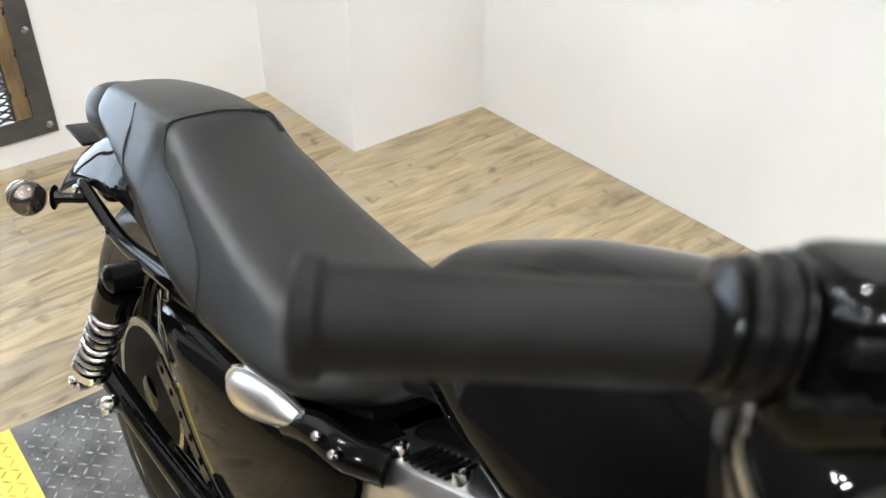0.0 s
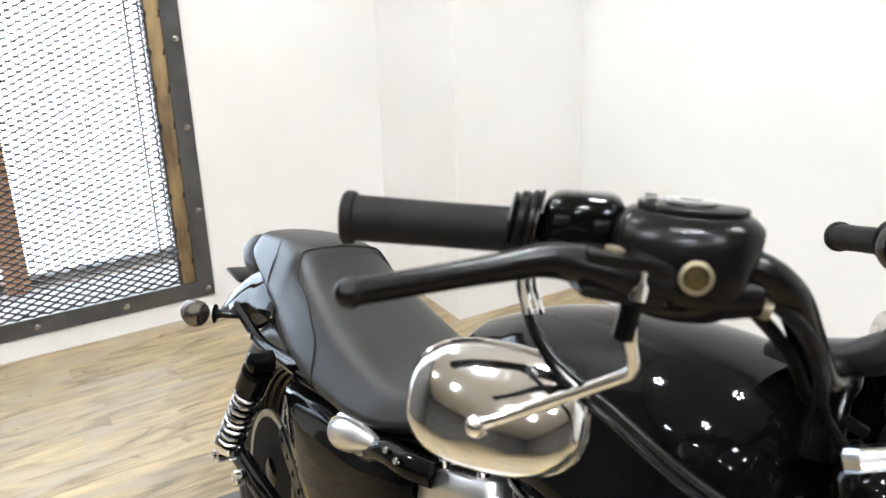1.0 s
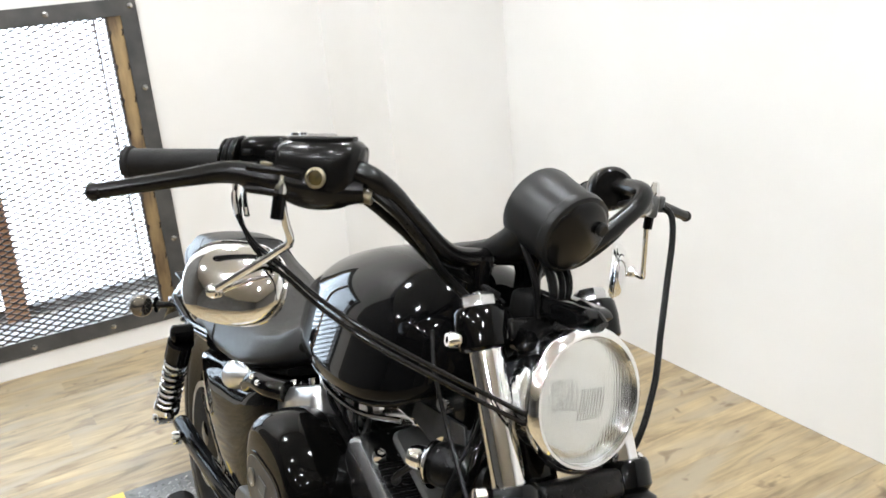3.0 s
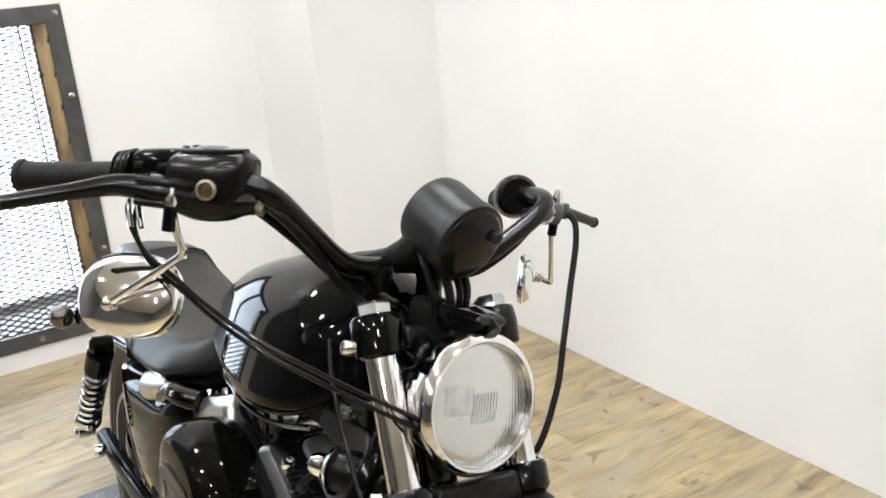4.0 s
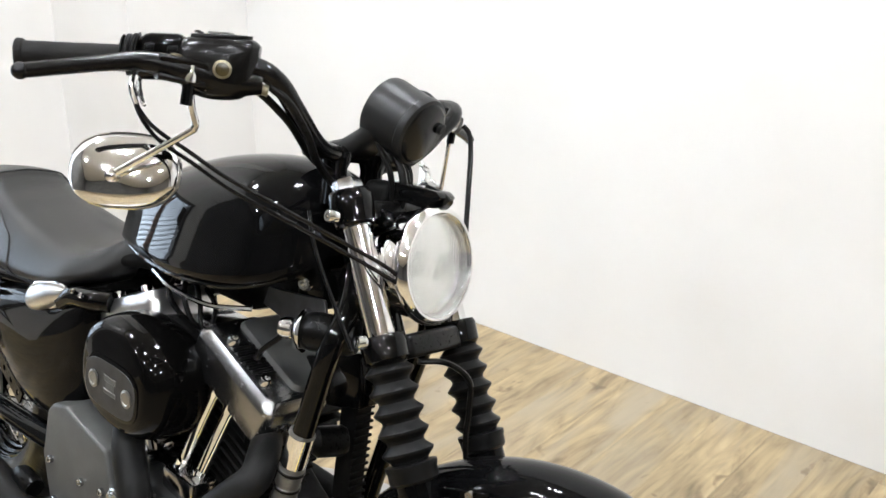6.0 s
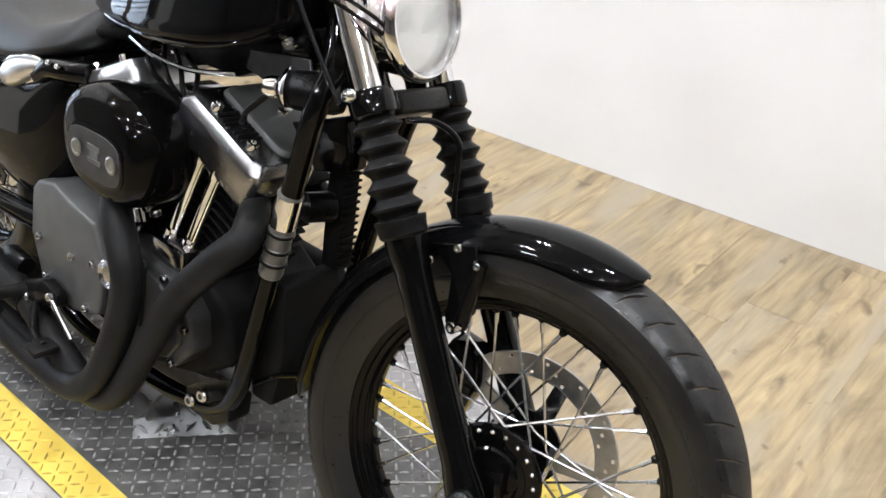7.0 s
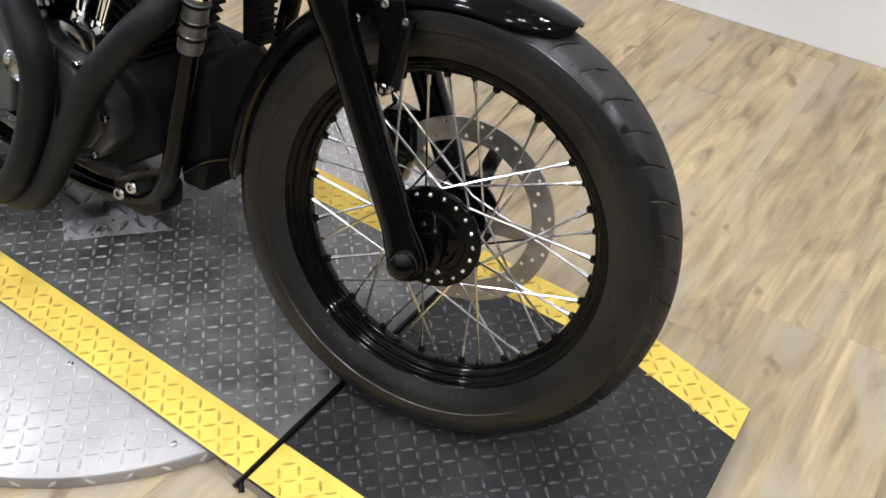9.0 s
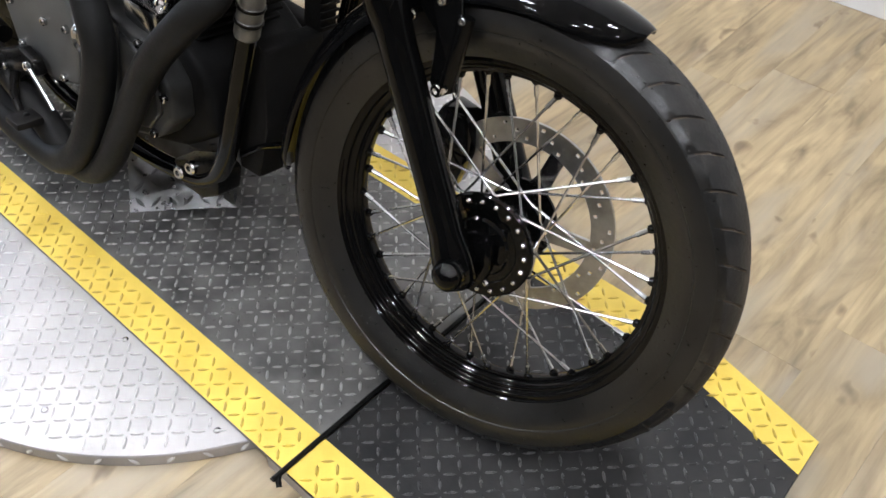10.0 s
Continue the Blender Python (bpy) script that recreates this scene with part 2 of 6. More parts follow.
M_DBLACK = material("black_painted_tread_plate", (0.040, 0.039, 0.037), (0.130, 0.126, 0.119), 0.33, spec=0.5, scale=11, bump=0.25, bump_scale=90, rough_var=0.16)
M_DBLACK_LUG = material("worn_black_tread_lug", (0.17, 0.167, 0.160), (0.38, 0.372, 0.357), 0.28, metal=0.4, scale=26, rough_var=0.12)
M_FBLACK = material("grimy_black_tread_plate", (0.009, 0.009, 0.0093), (0.026, 0.0252, 0.0245), 0.48, spec=0.22, scale=9, bump=0.25, bump_scale=90, rough_var=0.14)
M_FBLACK_LUG = material("grimy_black_tread_lug", (0.040, 0.040, 0.041), (0.12, 0.118, 0.116), 0.28, metal=0.3, scale=22, rough_var=0.12)
M_YELLOW = material("yellow_safety_paint", (0.66, 0.485, 0.075), (0.57, 0.40, 0.055), 0.48, scale=13, bump=0.2, bump_scale=120)
M_YELLOW_LUG = material("scuffed_yellow_tread_lug", (0.58, 0.415, 0.045), (0.33, 0.235, 0.045), 0.46, scale=30, bump=0.2, bump_scale=120)
M_SILVER = material("aluminium_tread_plate", (0.42, 0.405, 0.40), (0.34, 0.33, 0.325), 0.42, metal=0.7, scale=7, bump=0.15, bump_scale=110)
M_DULL = material("dull_scuffed_tread_plate", (0.13, 0.13, 0.128), (0.06, 0.059, 0.057), 0.30, metal=0.8, scale=16, bump=0.2)
M_SILVER_LUG = material("bright_tread_lug", (0.58, 0.57, 0.56), (0.48, 0.47, 0.46), 0.32, metal=0.3, scale=30)
M_FRAME = material("raw_dark_steel", (0.055, 0.055, 0.055), (0.09, 0.088, 0.085), 0.5, metal=0.5, scale=9, bump=0.15)
M_MESH = material("brown_black_expanded_metal", (0.030, 0.024, 0.020), (0.050, 0.038, 0.030), 0.6, metal=0.0, spec=0.2, scale=30)
M_SILL = material("scuffed_pale_grey_board", (0.50, 0.49, 0.48), (0.30, 0.29, 0.28), 0.7, scale=14, bump=0.2)
M_SILLDARK = material("stained_grey_rail", (0.20, 0.19, 0.18), (0.06, 0.057, 0.055), 0.7, scale=12, bump=0.2)
M_OLDWOOD = material("weathered_brown_timber", (0.27, 0.185, 0.085), (0.095, 0.060, 0.030), 0.75, scale=9, bump=0.4, bump_scale=50, stretch=(3, 3, 0.6))
M_POST = material("orange_brown_timber", (0.60, 0.30, 0.145), (0.45, 0.21, 0.092), 0.6, scale=10, bump=0.2, stretch=(3, 3, 0.4))
M_DARK = material("black_box_paint", (0.02, 0.02, 0.021), None, 0.5)
M_BULB = glow("ceiling_spot_glow", (0.955, 0.985, 1.0), LAMP_POWER)
M_GATE_SKY = glow("daylight_behind_gate", (0.74, 0.87, 1.0), GATE_GLOW)


# ---------------------------------------------------------------- geometry helpers: each gives (verts, faces)
def join(*geos):
    V, F = [], []
    for v, f in geos:
        n = len(V)
        V += list(v)
        F += [tuple(i + n for i in q) for q in f]
    return V, F


def moved(geo, m):
    return [tuple(m @ Vector(v)) for v in geo[0]], geo[1]


def from_bm(bm):
    bm.verts.index_update()
    out = [tuple(v.co) for v in bm.verts], [tuple(v.index for v in f.verts) for f in bm.faces]
    bm.free()
    return out


def box(lo, hi, bevel=0.0, seg=2):
    bm = bmesh.new()
    bmesh.ops.create_cube(bm, size=1.0)
    c = [(a + b) / 2 for a, b in zip(lo, hi)]
    s = [b - a for a, b in zip(lo, hi)]
    for v in bm.verts:
        v.co = Vector((v.co.x * s[0] + c[0], v.co.y * s[1] + c[1], v.co.z * s[2] + c[2]))
    if bevel:
        bmesh.ops.bevel(bm, geom=bm.edges[:], offset=bevel, segments=seg, profile=0.5, affect="EDGES")
    return from_bm(bm)


def prism(outline, lo, hi, axis="y", bevel=0.0, seg=2):
    """An outline extruded along an axis. For y the outline is (x, z), for z it is (x, y), for x it is (y, z)."""
    bm = bmesh.new()
    put = {"y": lambda a, b, c: (a, c, b), "z": lambda a, b, c: (a, b, c), "x": lambda a, b, c: (c, a, b)}[axis]
    low = [bm.verts.new(put(a, b, lo)) for a, b in outline]
    top = [bm.verts.new(put(a, b, hi)) for a, b in outline]
    n = len(outline)
    bm.faces.new(low)
    bm.faces.new(list(reversed(top)))
    for i in range(n):
        bm.faces.new((low[i], top[i], top[(i + 1) % n], low[(i + 1) % n]))
    bmesh.ops.recalc_face_normals(bm, faces=bm.faces[:])
    if bevel:
        bmesh.ops.bevel(bm, geom=bm.edges[:], offset=bevel, segments=seg, profile=0.5, affect="EDGES")
    return from_bm(bm)


def frame_of(d):
    d = Vector(d).normalized()
    a = Vector((0, 0, 1)) if abs(d.z) < 0.95 else Vector((1, 0, 0))
    u = d.cross(a).normalized()
    return u, d.cross(u), d


def spline(points, n=8):
    """Catmull-Rom through the points."""
    P = [Vector(p) for p in points]
    P = [2 * P[0] - P[1]] + P + [2 * P[-1] - P[-2]]
    out = []
    for i in range(1, len(P) - 2):
        a, b, c, d = P[i - 1:i + 3]
        for k in range(n):
            t = k / n
            out.append(0.5 * (2 * b + (c - a) * t + (2 * a - 5 * b + 4 * c - d) * t * t + (3 * b - a - 3 * c + d) * t ** 3))
    out.append(P[-2])
    return out


def tube(points, r, seg=12, n=8, straight=False, caps=True):
    """A round tube along points; r is a radius or one radius for each given point."""
    pts = [Vector(p) for p in points] if straight else spline(points, n)
    if isinstance(r, (int, float)):
        rad = [r] * len(pts)
    else:
        k = 1 if straight else n
        rad = []
        for i in range(len(pts)):
            a = min(i // k, len(r) - 2)
            f = i / k - a
            rad.append(r[a] * (1 - f) + r[a + 1] * f)
    V, F = [], []
    u = frame_of(pts[1] - pts[0])[0]
    for i, p in enumerate(pts):
        d = (pts[min(i + 1, len(pts) - 1)] - pts[max(i - 1, 0)]).normalized()
        u = (u - d * u.dot(d)).normalized()
        w = d.cross(u)
        for k in range(seg):
            a = 2 * math.pi * k / seg
            V.append(tuple(p + (u * math.cos(a) + w * math.sin(a)) * rad[i]))
    for i in range(len(pts) - 1):
        for k in range(seg):
            a, b = i * seg + k, i * seg + (k + 1) % seg
            F.append((a, b, b + seg, a + seg))
    if caps:
        F.append(tuple(reversed(range(seg))))
        F.append(tuple(range(len(V) - seg, len(V))))
    return V, F


def lathe(profile, origin, axis, seg=32, closed=False):
    """Turns (radius, height along the axis) round an axis."""
    u, w, d = frame_of(axis)
    o = Vector(origin)
    V, F = [], []
    n = len(profile)
    for r, h in profile:
        for k in range(seg):
            a = 2 * math.pi * k / seg
            V.append(tuple(o + d * h + (u * math.cos(a) + w * math.sin(a)) * max(r, 1e-4)))
    for i in range(n if closed else n - 1):
        j = (i + 1) % n
        for k in range(seg):
            l = (k + 1) % seg
            F.append((i * seg + k, i * seg + l, j * seg + l, j * seg + k))
    if not closed:
        F.append(tuple(reversed(range(seg))))
        F.append(tuple(range((n - 1) * seg, n * seg)))
    return V, F


def rounded(hx, hy, z, r, dy=0.0, n=6):
    """A rounded rectangle at height z."""
    out = []
    for k, (sx, sy) in enumerate(((1, 1), (-1, 1), (-1, -1), (1, -1))):
        for i in range(n + 1):
            a = math.pi / 2 * (k + i / n)
            out.append((sx * (hx - r) + r * math.cos(a), dy + sy * (hy - r) + r * math.sin(a), z))
    return out


def ball(c, r, seg=16, squash=(1, 1, 1)):
    V, F = lathe([(r * math.sin(math.pi * i / 10), -r * math.cos(math.pi * i / 10)) for i in range(11)], (0, 0, 0), (0, 0, 1), seg)
    return [(x * squash[0] + c[0], y * squash[1] + c[1], z * squash[2] + c[2]) for x, y, z in V], F


def loft(rings):
    n = len(rings[0])
    V = [tuple(p) for r in rings for p in r]
    F = []
    for i in range(len(rings) - 1):
        for k in range(n):
            l = (k + 1) % n
            F.append((i * n + k, i * n + l, (i + 1) * n + l, (i + 1) * n + k))
    F.append(tuple(reversed(range(n))))
    F.append(tuple(range(len(V) - n, len(V))))
    return V, F


def superring(x, w, zb, zt, power=2.6, seg=28, flat=0.5):
    """A rounded cross section at x: half width w, between zb and zt; flat moves the widest line up or down."""
    out = []
    zm = zb + (zt - zb) * flat
    for k in range(seg):
        a = 2 * math.pi * k / seg
        c, s = math.cos(a), math.sin(a)
        y = w * math.copysign(abs(c) ** (2 / power), c)
        z = math.copysign(abs(s) ** (2 / power), s)
        z = zm + z * ((zt - zm) if z > 0 else (zm - zb))
        out.append((x, y, z))
    return out


def interp_sections(keys, n=6):
    """Smoothly fills in between rows of numbers."""
    rows = [tuple(float(v) for v in k) for k in keys]
    out = []
    P = [rows[0]] + rows + [rows[-1]]
    for i in range(1, len(P) - 2):
        for k in range(n):
            t = k / n
            out.append(tuple(0.5 * (2 * b + (c - a) * t + (2 * a - 5 * b + 4 * c - d) * t * t + (3 * b - a - 3 * c + d) * t ** 3)
                             for a, b, c, d in zip(*P[i - 1:i + 3])))
    out.append(rows[-1])
    return out


def mesh_of(name, geo, mat, sharp=35.0):
    me = bpy.data.meshes.new(name)
    me.from_pydata(geo[0], [], geo[1])
    me.validate()
    me.polygons.foreach_set("use_smooth", [sharp > 0] * len(me.polygons))
    if sharp > 0:
        me.set_sharp_from_angle(angle=radians(sharp))
    me.materials.append(mat)
    me.update()
    return me


def part(name, geo, mat, parent, label="", m=None, sharp=35.0):
    ob = new(name, mesh_of(name, geo, mat, sharp))
    ob.parent = parent
    if m is not None:
        ob.matrix_basis = m
    return tagged(ob, label)


def thing(name, geo, mat, label, category, kind="", m=None, group="", sharp=35.0):
    ob = new(name, mesh_of(name, geo, mat, sharp))
    if m is not None:
        ob.matrix_basis = m
    return tagged(ob, label, category, group, kind)


ROOM = pose(0, 0, 0, 0, 0, ROOM_YAW)

# ---------------------------------------------------------------- the room
GATE = (-0.885, 0.352, 0.041, 1.314)     # y and z of the gate's outer steel frame
OPEN = (-0.825, 0.292, 0.100, 1.254)     # the opening behind it


def wall_with_holes(x0, x1, y0, y1, z0, z1, holes):
    """A wall across x with thickness from x0 to x1, with openings (ya, yb, za, zb) through it, made of butted blocks."""
    geos = []
    y = y0
    for ya, yb, za, zb in sorted(holes):
        geos.append(box((x0, y, z0), (x1, ya, z1)))
        geos.append(box((x0, ya, z0), (x1, yb, za)))
        geos.append(box((x0, ya, zb), (x1, yb, z1)))
        y = yb
    geos.append(box((x0, y, z0), (x1, y1, z1)))
    return join(*geos)


WHITE_END = -1.15
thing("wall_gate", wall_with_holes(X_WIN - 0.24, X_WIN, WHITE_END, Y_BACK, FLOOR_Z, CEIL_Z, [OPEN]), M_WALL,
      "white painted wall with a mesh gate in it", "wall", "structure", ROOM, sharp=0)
# unseen stretch of wall past the gate, dimmed to keep reflections dark
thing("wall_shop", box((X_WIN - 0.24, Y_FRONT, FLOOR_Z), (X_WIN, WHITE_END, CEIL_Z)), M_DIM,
      "unseen plain grey wall, dimmed for dark reflections", "wall", "structure", ROOM, sharp=0)
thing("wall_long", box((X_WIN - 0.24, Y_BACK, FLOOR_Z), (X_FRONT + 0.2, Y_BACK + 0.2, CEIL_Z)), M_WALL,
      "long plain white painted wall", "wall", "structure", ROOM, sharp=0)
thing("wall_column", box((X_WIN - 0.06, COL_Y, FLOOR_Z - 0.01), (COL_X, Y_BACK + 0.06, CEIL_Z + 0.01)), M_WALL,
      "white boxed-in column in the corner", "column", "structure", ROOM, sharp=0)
# unseen end and side walls close the room, dimmed the same way
thing("wall_end", box((X_FRONT, Y_FRONT, FLOOR_Z), (X_FRONT + 0.2, Y_BACK, CEIL_Z)), M_DIM_WARM,
      "unseen warm grey end wall, dimmed for dark reflections", "wall", "structure", ROOM, sharp=0)
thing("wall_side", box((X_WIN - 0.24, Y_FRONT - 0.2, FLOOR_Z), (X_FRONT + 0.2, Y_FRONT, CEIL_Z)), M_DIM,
      "unseen grey side wall, dimmed for dark reflections", "wall", "structure", ROOM, sharp=0)
thing("ceiling", box((X_WIN - 0.24, Y_FRONT - 0.2, CEIL_Z), (X_FRONT + 0.2, Y_BACK + 0.2, CEIL_Z + 0.15)), M_SHOPCEIL,
      "off-white painted ceiling", "ceiling", "structure", ROOM, sharp=0)
floor = thing("floor", box((X_WIN - 0.9, Y_FRONT - 0.2, FLOOR_Z - 0.2), (X_FRONT + 0.2, Y_BACK + 0.2, FLOOR_Z - 0.004)), M_SLAB,
              "vinyl plank floor in pale weathered wood", "floor", "structure", ROOM, sharp=0)


def ceiling_spots():
    """Round plates with five small spots each."""
    rim = lathe([(0.17, 0.0), (0.17, -0.03), (0.16, -0.035), (0.0, -0.035)], (0, 0, 0), (0, 0, 1), 28)
    base = thing("ceiling_light", rim, M_CEIL, "round white ceiling plate with five small lit spots", "ceiling light",
                 m=ROOM @ pose(-0.9, -0.9, CEIL_Z), group="ceiling lights")
    for k in range(5):
        a = 2 * math.pi * k / 5 + 0.3
        c = (0.105 * math.cos(a), 0.105 * math.sin(a), -0.035)
        part("spot", lathe([(0.036, 0.0), (0.036, -0.03), (0.031, -0.032)], c, (0, 0, 1), 16), M_CEIL, base)
        part("bulb", lathe([(0.03, -0.0325), (0.028, -0.036), (0.0, -0.038)], c, (0, 0, 1), 14), M_BULB, base)
    for x, y in ((0.7, -0.9), (-2.6, -0.2), (-0.9, -2.5), (0.7, -2.5), (2.2, -2.5), (0.7, 0.7), (-0.9, 0.7), (2.2, -0.9), (-2.3, -2.5)):
        copy_thing(base, ROOM @ pose(x, y, CEIL_Z))


ceiling_spots()


def expanded_metal(y0, y1, z0, z1, x, py=0.0508, pz=0.0117, r=0.0025):
    """Diamond mesh from rows of zigzag strands."""
    V, F = [], []
    ny, nz = round((y1 - y0) / py * 2), round((z1 - z0) / pz)
    for j in range(nz):
        n0 = len(V)
        for i in range(ny + 1):
            y = y0 + (y1 - y0) * i / ny
            z = z0 + (j + 0.5 + (0.42 if (i + j) % 2 else -0.42)) * (z1 - z0) / nz
            for dx, dz in ((-r * 1.6, -r), (r * 1.6, -r), (r * 1.6, r), (-r * 1.6, r)):
                V.append((x + dx, y, z + dz))
        for i in range(ny):
            for k in range(4):
                a, b = n0 + i * 4 + k, n0 + i * 4 + (k + 1) % 4
                F.append((a, b, b + 4, a + 4))
        for i in range(1, ny):          # flat bonds where neighbouring strands meet
            if (i + j) % 2 and j < nz - 1:
                v, f = box((x - 0.002, y0 + (y1 - y0) * i / ny - 0.0085, z0 + (j + 1) * (z1 - z0) / nz - 0.0036), (x + 0.002, y0 + (y1 - y0) * i / ny + 0.0085, z0 + (j + 1) * (z1 - z0) / nz + 0.0036))
                n1 = len(V)
                V += v
                F += [tuple(k + n1 for k in q) for q in f]
    return V, F


def mesh_gate():
    ya, yb, za, zb = GATE
    x = X_WIN
    w = 0.062
    rim = join(box((x + 0.001, ya, za), (x + 0.007, ya + w, zb)), box((x + 0.001, yb - w, za), (x + 0.007, yb, zb)),
               box((x + 0.001, ya + w, za), (x + 0.007, yb - w, za + w)), box((x + 0.001, ya + w, zb - w), (x + 0.007, yb - w, zb)))
    gate = thing("mesh_gate", rim, M_FRAME, "dark steel framed gate of expanded metal mesh, bolted to the wall", "gate", m=ROOM, sharp=0)
    for k in range(5):      # bolt heads
        for y in (ya + 0.03, yb - 0.024):
            part("bolt", lathe([(0.011, 0), (0.011, 0.004), (0.006, 0.007)], (x + 0.007, y, za + 0.03 + (zb - za - 0.06) * k / 4), (1, 0, 0), 12), M_ALU, gate)
        if 0 < k < 4:
            for z in (za + 0.03, zb - 0.03):
                part("bolt", lathe([(0.011, 0), (0.011, 0.004), (0.006, 0.007)], (x + 0.007, ya + 0.03 + (yb - 0.024 - ya - 0.03) * k / 4, z), (1, 0, 0), 12), M_ALU, gate)
    part("mesh", expanded_metal(OPEN[0] + 0.002, OPEN[1] - 0.052, OPEN[2] + 0.002, OPEN[3] - 0.002, x - 0.012), M_MESH, gate, "black expanded metal mesh", sharp=0)
    # timber lining
    part("timber_jamb", box((x - 0.035, OPEN[1] - 0.05, OPEN[2]), (x - 0.0005, OPEN[1] - 0.001, OPEN[3]), 0.004), M_OLDWOOD, gate, "weathered brown timber jamb")
    # latch with bent handle on a dark lock box
    part("lock_box", box((x - 0.045, OPEN[0] + 0.003, 0.20), (x - 0.018, OPEN[0] + 0.14, 0.345), 0.004), M_DARK, gate, "flat black lock box")
    part("lock_box", box((x - 0.045, OPEN[0] + 0.003, 0.965), (x - 0.018, OPEN[0] + 0.115, 1.13), 0.004), M_DARK, gate, "flat black lock box")
    part("latch_plate", box((x + 0.008, ya + 0.005, 0.275), (x + 0.013, ya + 0.105, 0.325), 0.002), M_ALU, gate, "zinc latch plate")
    part("latch_handle", tube([(x + 0.02, ya + 0.02, 0.30), (x + 0.022, ya + 0.10, 0.30), (x + 0.022, ya + 0.125, 0.295), (x + 0.022, ya + 0.13, 0.27), (x + 0.022, ya + 0.13, 0.225)], 0.005, 8), M_CHROME, gate, "bent bright latch handle")
    part("wire", tube([(x + 0.012, ya + 0.04, 0.5), (x + 0.014, ya + 0.045, 0.35), (x + 0.012, ya + 0.04, 0.2), (x + 0.012, ya + 0.05, 0.09)], 0.0025, 6), M_ALU, gate)
    # the lining boards of the deep opening behind the mesh
    part("head_board", box((x - 0.24, OPEN[0], OPEN[3] - 0.006), (x - 0.02, OPEN[1] - 0.052, OPEN[3] - 0.0005)), M_FRAME, gate, "dark grey board over the opening", sharp=0)
    part("sill_board", box((x - 0.24, OPEN[0], OPEN[2] + 0.0005), (x - 0.02, OPEN[1] - 0.052, OPEN[2] + 0.006)), M_SILL, gate, "scuffed pale grey sill board", sharp=0)
    for k in range(9):      # bent strand ends that clasp the jamb
        z = OPEN[2] + 0.07 + 0.126 * k
        for dy in (0.049, 0.004):
            part("strand_end", tube([(x - 0.006, OPEN[1] - dy - 0.006, z), (x + 0.0005, OPEN[1] - dy - 0.002, z + 0.008), (x + 0.0005, OPEN[1] - dy + 0.001, z + 0.020), (x - 0.006, OPEN[1] - dy - 0.006, z + 0.028)], 0.0032, 6), M_MESH, gate)
    part("jamb_edge", box((x - 0.036, OPEN[1] - 0.056, OPEN[2]), (x - 0.004, OPEN[1] - 0.0505, OPEN[3])), M_MESH, gate, sharp=0)
    part("lining_board", box((x - 0.24, OPEN[1] - 0.004, OPEN[2]), (x - 0.04, OPEN[1] - 0.0005, OPEN[3])), M_CEIL, gate, sharp=0)
    for y in (OPEN[1] - 0.016, OPEN[1] - 0.062):
        part("edge_strip", box((x - 0.252, y - 0.004, OPEN[2]), (x - 0.244, y + 0.004, OPEN[3])), M_FRAME, gate, sharp=0)
    inner = thing("timber_frame", box((x - 0.33, -0.325, 0.0), (x - 0.25, -0.24, CEIL_Z), 0.004), M_POST, "orange-brown timber post behind the mesh", "post", m=ROOM)
    part("cross_rail", box((x - 0.31, OPEN[0] - 0.3, 0.108), (x - 0.27, -0.326, 0.146), 0.003), M_SILLDARK, inner)
    part("cross_rail", box((x - 0.31, -0.239, 0.108), (x - 0.27, OPEN[1] + 0.3, 0.146), 0.003), M_SILLDARK, inner)
    thing("backdrop_gate", box((x - 0.80, -1.35, FLOOR_Z), (x - 0.78, 1.0, 2.4)), M_GATE_SKY, "plain white daylight behind the gate", "backdrop", "structure", ROOM, sharp=0)


mesh_gate()

# ---------------------------------------------------------------- turntable and platform
TT = (-0.748, 0.045, 0.63)     # centre and radius of the turntable disc
PX0, PX1, PY0, PY1 = -1.96, 0.46, -0.272, 0.365
FRONT_EDGE = [(PX0, PY0), (0.20, PY0), (0.475, PY0 + 0.06), (0.452, PY1 - 0.057), (0.215, PY1), (PX0, PY1)]
STRIPE = 0.078
PITCH = 0.0225      # of the lugs on the turntable
FINE = 0.0215       # and on the platform


def lug(x, y, z, turn, l=0.0145, w=0.0036, h=0.0026):
    c, s = math.cos(turn), math.sin(turn)
    P = [(-l, 0, 0), (-l * 0.45, -w, 0), (l * 0.45, -w, 0), (l, 0, 0), (l * 0.45, w, 0), (-l * 0.45, w, 0),
         (-l * 0.62, 0, h * 0.8), (-l * 0.3, -w * 0.35, h), (l * 0.3, -w * 0.35, h), (l * 0.62, 0, h * 0.8), (l * 0.3, w * 0.35, h), (-l * 0.3, w * 0.35, h)]
    V = [(x + a * c - b * s, y + a * s + b * c, z + d) for a, b, d in P]
    F = [(i, (i + 1) % 6, 6 + (i + 1) % 6, 6 + i) for i in range(6)] + [(6, 7, 8, 9, 10, 11)]
    return V, F


def lugs_in(inside, z, x0, x1, y0, y1, step, l, w=0.0036):
    V, F = [], []
    for i in range(int((x1 - x0) / step) + 1):
        for j in range(int((y1 - y0) / step) + 1):
            x, y = x0 + (i + 0.5) * step, y0 + (j + 0.5) * step
            if inside(x, y):
                v, f = lug(x, y, z, radians(45 if (i + j) % 2 else -45), l, w)
                n = len(V)
                V += v
                F += [tuple(k + n for k in q) for q in f]
    return V, F


def in_platform(x, y, inset=0.0):
    far = PY1 - max(0.0, (x - 0.215) / 0.237) * 0.057
    near = PY0 + max(0.0, (x - 0.20) / 0.275) * 0.06
    return PX0 + 0.012 < x < 0.445 and near + inset < y < far - inset


